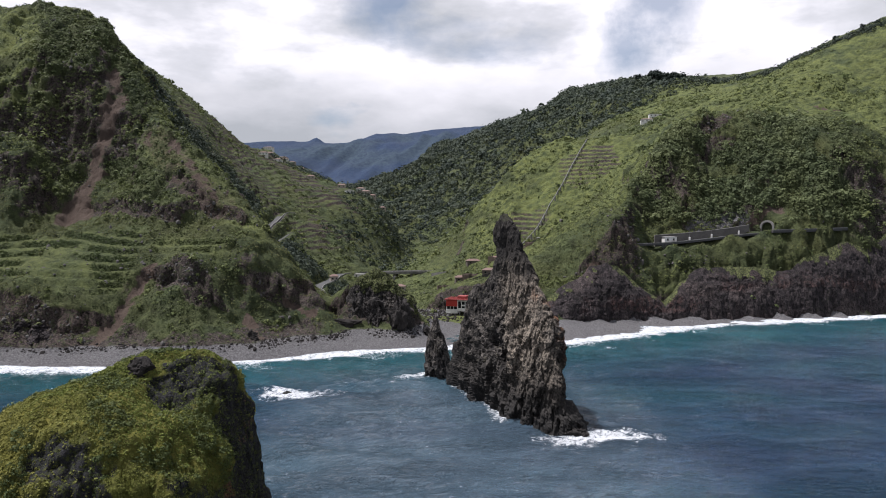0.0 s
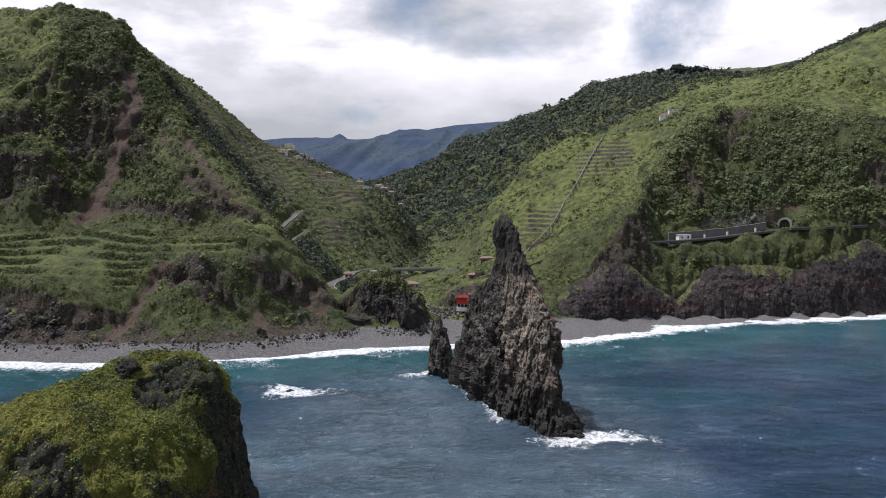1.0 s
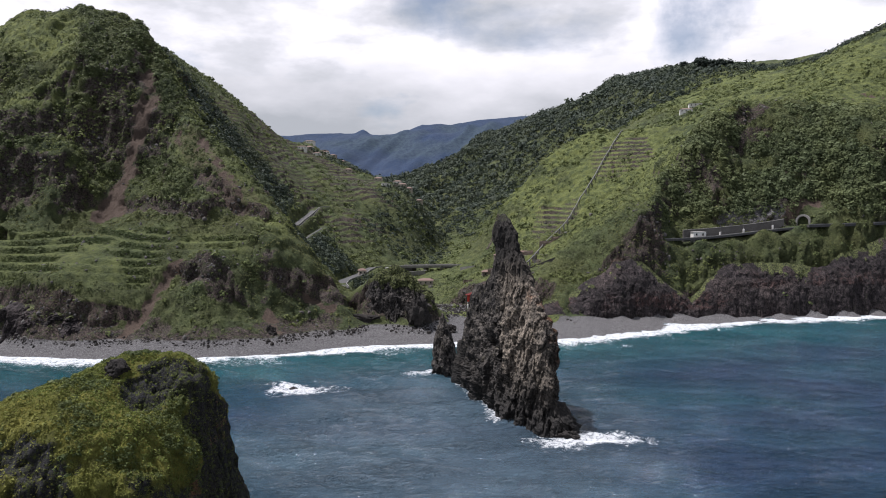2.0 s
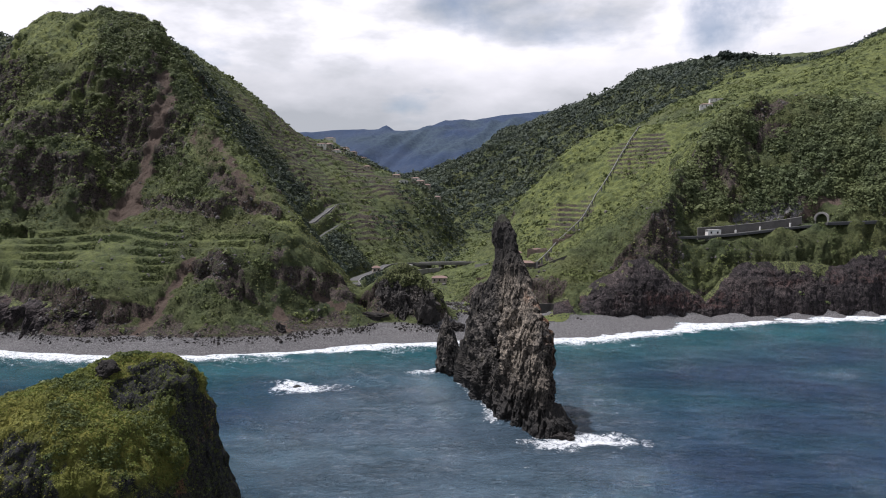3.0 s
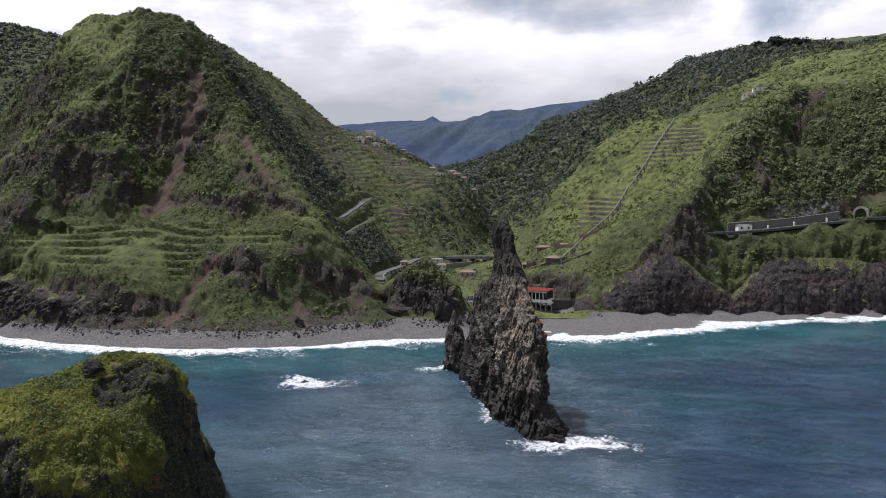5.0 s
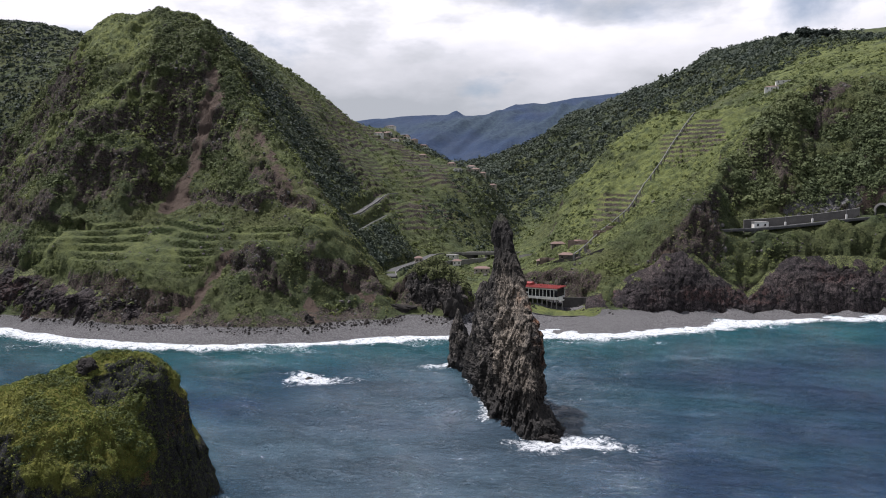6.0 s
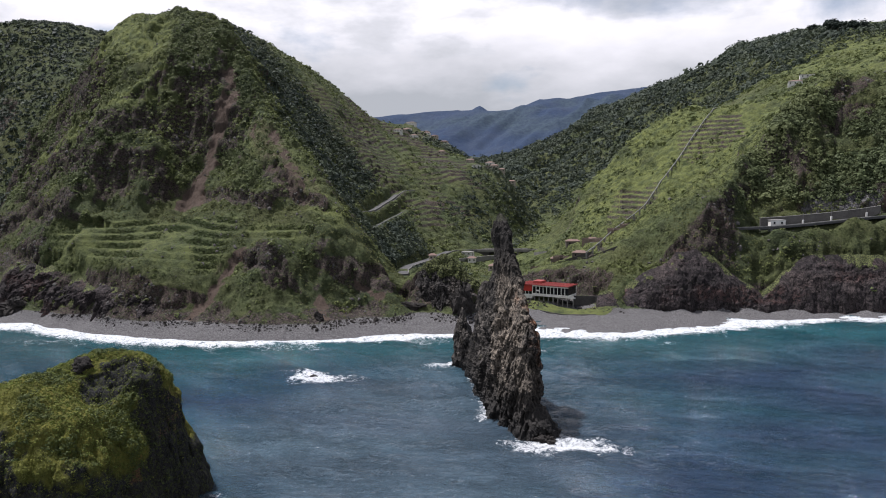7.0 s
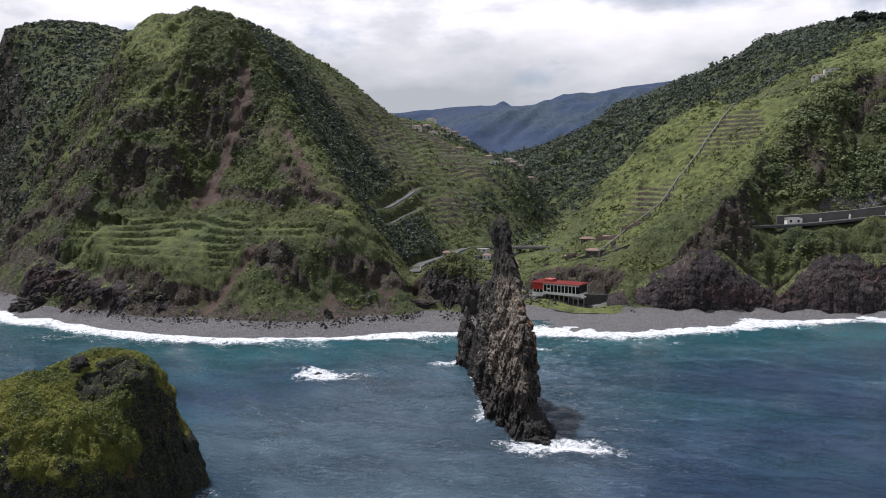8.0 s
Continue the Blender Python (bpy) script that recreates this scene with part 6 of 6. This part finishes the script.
# ---- roads ----
def ribbon(name, line, wide, used, label, lift=0.12, parapet=0.0, follow=True, depth=3.2):
    """A road slab laid along a line on the ground."""
    t = thing(name, (0, 0, 0), 0, label, "road")
    tagged(t, kind="structure")
    pts = []
    for a, b in zip(line[:-1], line[1:]):
        a, b = Vector(a), Vector(b)
        k = max(1, int((b - a).length / 3.0))
        pts += [a + (b - a) * (i / k) for i in range(k)]
    pts.append(Vector(line[-1]))
    if follow:
        pts = [Vector((p.x, p.y, ground_at(p.x, p.y))) for p in pts]
    z = [sum(q_.z for q_ in pts[max(0, i - 5):i + 6]) / len(pts[max(0, i - 5):i + 6]) for i in range(len(pts))]
    for p, h in zip(pts, z):
        p.z = h + lift
    bm = bmesh.new()
    rows = []
    for i, p in enumerate(pts):
        d = pts[min(i + 1, len(pts) - 1)] - pts[max(i - 1, 0)]
        side = Vector((-d.y, d.x, 0)).normalized() * wide / 2
        rows.append([bm.verts.new(q_) for q_ in (p - side, p + side, p + side - Vector((0, 0, depth)), p - side - Vector((0, 0, depth)))])
    for a, b in zip(rows[:-1], rows[1:]):
        for k in range(4):
            bm.faces.new((a[k], a[(k + 1) % 4], b[(k + 1) % 4], b[k]))
    bm.faces.new(rows[0])
    bm.faces.new(rows[-1][::-1])
    bmesh.ops.recalc_face_normals(bm, faces=bm.faces)
    part("carriageway", bm, used, t)
    if parapet:
        for a, b in zip(pts[:-1], pts[1:]):
            d = b - a
            side = Vector((-d.y, d.x, 0)).normalized() * (wide / 2 - 0.15)
            m = Matrix.Translation((a + b) / 2 - side + Vector((0, 0, parapet / 2))) @ d.to_track_quat("X", "Z").to_matrix().to_4x4() @ Matrix.Diagonal((d.length * 0.985, 0.3, parapet, 1))
            bm = bmesh.new()
            bmesh.ops.create_cube(bm, size=1.0, matrix=m)
            part("parapet", bm, CONCRETE, t)
    return t


COAST = [(92, 326, 34.0), (108, 328.6, 34.8), (125, 332.4, 36.0), (142, 336.6, 38.0), (158, 339.6, 39.6), (167, 341.4, 40.4)]
ribbon("road", COAST, 5.4, ASPHALT, "narrow coast road on a shelf leading into a tunnel", 0.2, 0.35, False, 0.9)
ribbon("road", [(163, 335.5, 40.2), (178, 336.5, 40.8), (195, 338.5, 41.4), (212, 342, 41.8), (240, 350, 42.5)], 3.4, ASPHALT, "old coast road round the outside of the tunnel", 0.4, 0.35, False, 1.2)
long_wall("retaining_wall", [(104, 332.4, 35), (118, 335.6, 35.8), (132, 338.6, 37), (146, 341.2, 38.6), (155, 342.6, 40)], 3.6, 0.8, SHOTCRETE, "tall grey retaining wall along the coast road", below=2.0)
def lane(key):
    return [(x, y, 0) for x, y in LANES[key][0]]


ribbon("road", lane("hill"), 4.0, ASPHALT, "pale valley road held by a wall on the hillside", 0.15, 0.7)
long_wall("retaining_wall", [(x + 2.6, y, ground_at(x, y) - 3.4) for x, y in LANES["hill"][0]], 3.4, 0.7, DARK_WALL, "long dark grey wall holding up the hillside road", below=3.0, caps=False)
ribbon("road", lane("track"), 1.2, ASPHALT, "pale dirt track across the lower hillside", 0.1)
ribbon("road", lane("valley"), 6.0, ASPHALT, "grey asphalt road curving up from the river mouth", 0.15, 0.7)
ribbon("road", lane("farm"), 3.4, CONCRETE, "pale farm track along the foot of the green slope", 0.12)


def viaduct():
    t = thing("bridge", (0, 0, 0), 0, "grey concrete road bridge with a walled ramp across the valley floor", "bridge")
    a, b = Vector((-48, 448, 11.2)), Vector((5, 430, 13.6))
    d = b - a
    turn = d.to_track_quat("X", "Z").to_matrix().to_4x4()
    mid = Matrix.Translation((a + b) / 2) @ turn

    def piece(name, x0, x1, y0, y1, z0, z1, used):
        bm = boxed(x0, x1, y0, y1, z0, z1, bevel=0.06)
        bmesh.ops.transform(bm, matrix=mid, verts=bm.verts)
        return part(name, bm, used, t)

    half = d.length / 2
    piece("deck", -half, half, -3.5, 3.5, 0, 0.9, CONCRETE)
    piece("parapet", -half, half, -3.6, -3.3, 0.9, 1.9, CONCRETE)
    piece("parapet", -half, half, 3.3, 3.6, 0.9, 1.9, CONCRETE)
    piece("abutment", -half, -half + 9, -3.3, 3.3, -9, -0.003, DARK_WALL)
    for k in range(3):
        piece("pier", -half + 17 + k * 12, -half + 18.6 + k * 12, -2.5, 2.5, -12, -0.003, CONCRETE)


viaduct()
long_wall("retaining_wall", [(-52, 405, 7.6), (-45, 419, 7.2), (-38, 431, 7.0), (-30, 436, 7.2)], 3.2, 0.7, CONCRETE, "pale concrete retaining wall beside the river")


# ---- tunnel ----
def tunnel(at, turn):
    t = thing("tunnel_portal", at, turn, "concrete arched tunnel mouth in brown rock", "tunnel")
    r0, r1, legs, deep = 2.7, 3.3, 1.9, 9.0

    def arch(ra, rb, y0, y1):
        bm = bmesh.new()
        ring = []
        for y in (y0, y1):
            for r in (ra, rb):
                pts = [(-r, y, -1.0)] + [(r * math.cos(a), y, legs + r * math.sin(a)) for a in np.linspace(math.pi, 0, 19)] + [(r, y, -1.0)]
                ring.append([bm.verts.new(p) for p in pts])
        i0, o0, i1, o1 = ring
        for k in range(len(i0) - 1):
            for a, b in ((o0, i0), (i1, o1), (i0, i1), (o1, o0)):
                bm.faces.new((a[k], a[k + 1], b[k + 1], b[k]))
        bmesh.ops.recalc_face_normals(bm, faces=bm.faces)
        return bm

    part("lining", arch(r0, r1, 0, deep), CONCRETE, t)
    part("portal_ring", arch(r0 - 0.02, r1 + 0.35, -0.5, -0.003), CONCRETE, t, "pale concrete arch ring")
    # Added dark backing that stands in for the unlit bore beyond.
    part("dark_backing", boxed(-r1, r1, deep, deep + 0.4, -1, legs + r1), DARK_WALL, t)


tunnel((164.3, 342.6, 40.4), -50)


def lamp(at, label):
    t = thing("street_lamp", at, 0, label, "street lamp", "lamps along the coast road")
    bm = bmesh.new()
    bmesh.ops.create_cone(bm, segments=10, radius1=0.1, radius2=0.06, depth=4.4, cap_ends=True, matrix=Matrix.Translation((0, 0, 2.2)))
    part("pole", bm, STEEL, t)
    part("lamp_head", boxed(-0.12, 0.12, -0.7, 0.15, 4.35, 4.5, bevel=0.04), STEEL, t)
    part("base_box", boxed(-0.35, 0.35, -0.35, 0.35, -0.6, 1.5, bevel=0.05), WHITE, t, "white painted post box")


for x, y, z in ((122, 334.2, 36.2), (134, 337.0, 37.6), (149, 340.4, 39.2)):
    lamp((x, y, z), "slim grey street lamp with a white foot beside the road")


# ---- the pressure pipe up the slope ----
def pipeline():
    t = thing("pipeline", (0, 0, 0), 0, "straight grey steel pipe on concrete saddles running up the slope", "pipeline")
    line = [(28, 324), (41, 362), (56.8, 402.7), (68, 421), (79.5, 440), (90, 457), (98.7, 472.6), (105, 487)]
    pts = []
    for a, b in zip(line[:-1], line[1:]):
        for i in range(5):
            x, y = a[0] + (b[0] - a[0]) * i / 5, a[1] + (b[1] - a[1]) * i / 5
            pts.append((x, y, max(ground_at(x, y), ground_at(x + 1.2, y), ground_at(x - 1.2, y))))
    z = np.convolve(np.pad([p[2] for p in pts], 3, "edge"), np.ones(7) / 7, "valid") + 1.5
    pts = [Vector((p[0], p[1], max(h, p[2] + 0.6))) for p, h in zip(pts, z)]
    for a, b in zip(pts[:-1], pts[1:]):
        d = b - a
        bm = bmesh.new()
        bmesh.ops.create_cone(bm, segments=10, radius1=0.26, radius2=0.26, depth=d.length * 1.01, cap_ends=True, matrix=Matrix.Translation((a + b) / 2) @ d.to_track_quat("Z", "Y").to_matrix().to_4x4())
        part("pipe_length", bm, STEEL, t)
        part("saddle", boxed(a.x - 0.4, a.x + 0.4, a.y - 0.4, a.y + 0.4, a.z - 3.0, a.z - 0.15), CONCRETE, t)


pipeline()


# ---- boulders ----
def boulder(at, size, seed, label, used=None, rough=1.0):
    bm = bmesh.new()
    bmesh.ops.create_icosphere(bm, subdivisions=4, radius=1.0)
    v = np.array([p.co[:] for p in bm.verts])
    tone, crack = cells(v * size, np.array(size) * 0.7 + 0.2, seed)
    tone2, _ = cells(v * size, np.array(size) * 0.3 + 0.1, seed + 5)
    k = 1 + rough * ((tone - 0.5) * 0.55 + (tone2 - 0.5) * 0.3 + fbm(v * 3, 1.6, 5, seed, 0.6, True) * 0.3 - crack * 0.06)
    for p, s_ in zip(bm.verts, k):
        p.co = Vector((p.co.x * s_ * size[0], p.co.y * s_ * size[1], p.co.z * s_ * size[2]))
    ob = part("boulder", bm, used or BASALT_DRY)
    ob.location = at
    return tagged(ob, label)


BASALT_DRY = rock_material("shore_basalt", (0.018, 0.016, 0.016), (0.085, 0.077, 0.072), (0.08, 0.05, 0.03), 0.6, (0.05, 0.055, 0.025))
for x, y, sx_, sy_, sz_, label in ((-210, 235, 6.0, 4.5, 4.6, "great dark boulder on the pebble beach"), (-222, 236, 3.4, 2.6, 2.8, "dark boulder at the edge of the surf"), (-66, 233, 1.8, 1.6, 2.0, "brown boulder fallen below the earth slide"), (-16, 256.5, 4.2, 3.6, 7.0, "black rock pillar at the foot of the mound"), (-38, 259.5, 6.0, 1.8, 1.6, "long dark rock slab lying on the green bank"), (28.5, 140.5, 2.2, 1.4, 1.2, "low wet rock at the toe of the stack"), (-5, 262, 2.6, 2.2, 2.4, "dark rock beside the river mouth")):
    z = max(ground_at(x, y), -0.5) if y > 205 else 0.0
    tagged(boulder((x, y, z + sz_ * 0.15), (sx_, sy_, sz_), int(abs(x) * 7), label), "", "boulder", "boulders on the shore")


knob_rock = boulder((-41.5, 92.0, 24.8), (1.8, 1.4, 1.5), 77, "rough dark rock on the grassy top", None, 0.5)
knob_rock.parent, knob_rock.name = islet, "summit_rock"


def rubble(name, at, size, used, label, seed):
    """Many loose stones in one mesh."""
    rng = np.random.default_rng(seed)
    bm = bmesh.new()
    bmesh.ops.create_icosphere(bm, subdivisions=1, radius=1.0)
    base = np.array([p.co[:] for p in bm.verts])
    tri = np.array([[p.index for p in f.verts] for f in bm.faces])
    bm.free()
    k = len(at)
    v = base[None] * rng.uniform(0.6, 1.3, (k, len(base), 1)) * rng.uniform(0.6, 1.3, (k, 1, 3)) * size[:, None, None] + at[:, None, :]
    f = tri[None] + (np.arange(k) * len(base))[:, None, None]
    tagged(new(name, mesh_from(name, v.reshape(-1, 3), f.reshape(-1, 3), used, False)), label, "stones", kind="stuff")


STONE = plain("loose_stone", (0.1, 0.094, 0.088), (0.05, 0.047, 0.044), 0.95, 0.8)
at = scatter(land, all_quads, beach * smooth(0.8, 1.6, z0) * smooth(-0.3, 0.3, fbm(land, 10, 3, 401) + 0.5 * smooth(2.5, 5, z0)) * smooth(60, -10, q[:, 0]) * smooth(2.0, 3.2, z0), 3600, 402)
rubble("stones", at, np.random.default_rng(403).gamma(1.6, 0.12, len(at)) + 0.08, BASALT_DRY, "dark boulders and cobbles along the top of the beach", 404)
at = scatter(land, all_quads, seen * smooth(420, 380, q[:, 1]) * (0.15 + np.clip(rock, 0, 1)) * smooth(0.1, 0.5, fbm(land, 16, 3, 405) + 0.1), 4500, 406)
rubble("stones", at, np.random.default_rng(407).gamma(2.0, 0.14, len(at)) + 0.1, STONE, "pale stones and outcrops among the shrubs", 408)


# ---- trees on the skyline ----
def tree(at, height, seed, label):
    rng = np.random.default_rng(seed)
    t = thing("tree", at, float(rng.uniform(0, 360)), label, "tree", "trees on the ridges")
    bm = bmesh.new()
    rows = []
    bend = rng.uniform(-0.5, 0.5, 2)
    for i in range(7):
        f = i / 6
        c = Vector((bend[0] * f * f, bend[1] * f * f, height * 0.72 * f - 0.8))
        r = height * 0.035 * (1 - 0.75 * f)
        rows.append([bm.verts.new(c + Vector((r * math.cos(a), r * math.sin(a), 0))) for a in np.linspace(0, 2 * math.pi, 8, endpoint=False)])
    for a, b in zip(rows[:-1], rows[1:]):
        for k in range(8):
            bm.faces.new((a[k], a[(k + 1) % 8], b[(k + 1) % 8], b[k]))
    part("trunk", bm, BARK, t)
    tips = []
    for i in range(7):
        a, f = rng.uniform(0, 2 * math.pi), rng.uniform(0.2, 0.7)
        p = Vector((bend[0] * f * f, bend[1] * f * f, height * f * 0.95))
        e = p + Vector((math.cos(a), math.sin(a), 0.75)) * height * rng.uniform(0.14, 0.26)
        d = e - p
        bm = bmesh.new()
        bmesh.ops.create_cone(bm, segments=6, radius1=height * 0.014, radius2=height * 0.005, depth=d.length, matrix=Matrix.Translation((p + e) / 2) @ d.to_track_quat("Z", "Y").to_matrix().to_4x4())
        part("limb", bm, BARK, t)
        tips.append(np.array(e))
    tips.append(np.array((bend[0], bend[1], height * 0.85)))
    at_ = np.array([tp + rng.normal(size=3) * height * np.array([0.1, 0.1, 0.06]) for tp in tips for _ in range(10)])
    k, leaves = len(at_), 16
    d = rng.normal(size=(k, leaves, 3))
    d /= np.linalg.norm(d, axis=2, keepdims=True)
    r = height * 0.13 * rng.uniform(0.6, 1.2, (k, 1, 1))
    c = at_[:, None, :] + d * r
    s1 = np.cross(d, rng.normal(size=(k, leaves, 3))) * height * 0.045
    s2 = np.cross(d, s1) * 0.8
    v = np.stack([c - s1, c + s1 * 0.7 - s2, c + s2], 2).reshape(-1, 3)
    ob = new("crown", mesh_from("crown", v, np.arange(len(v)).reshape(-1, 3), HAZED_WOOD, False))
    ob.parent = t
    return t


for i, (x, y, h) in enumerate(((293, 765, 12), (299, 748, 11), (287, 782, 10), (291, 826, 15), (286, 846, 17), (279, 872, 16), (274, 894, 15), (268, 930, 13), (320, 556, 7), (336, 547, 8), (283, 858, 16), (276, 884, 17), (289, 838, 14))):
    tree((x, y, ground_at(x, y) - 0.5), h * 0.8, 500 + i, "dark broadleaf tree standing on the ridge line")
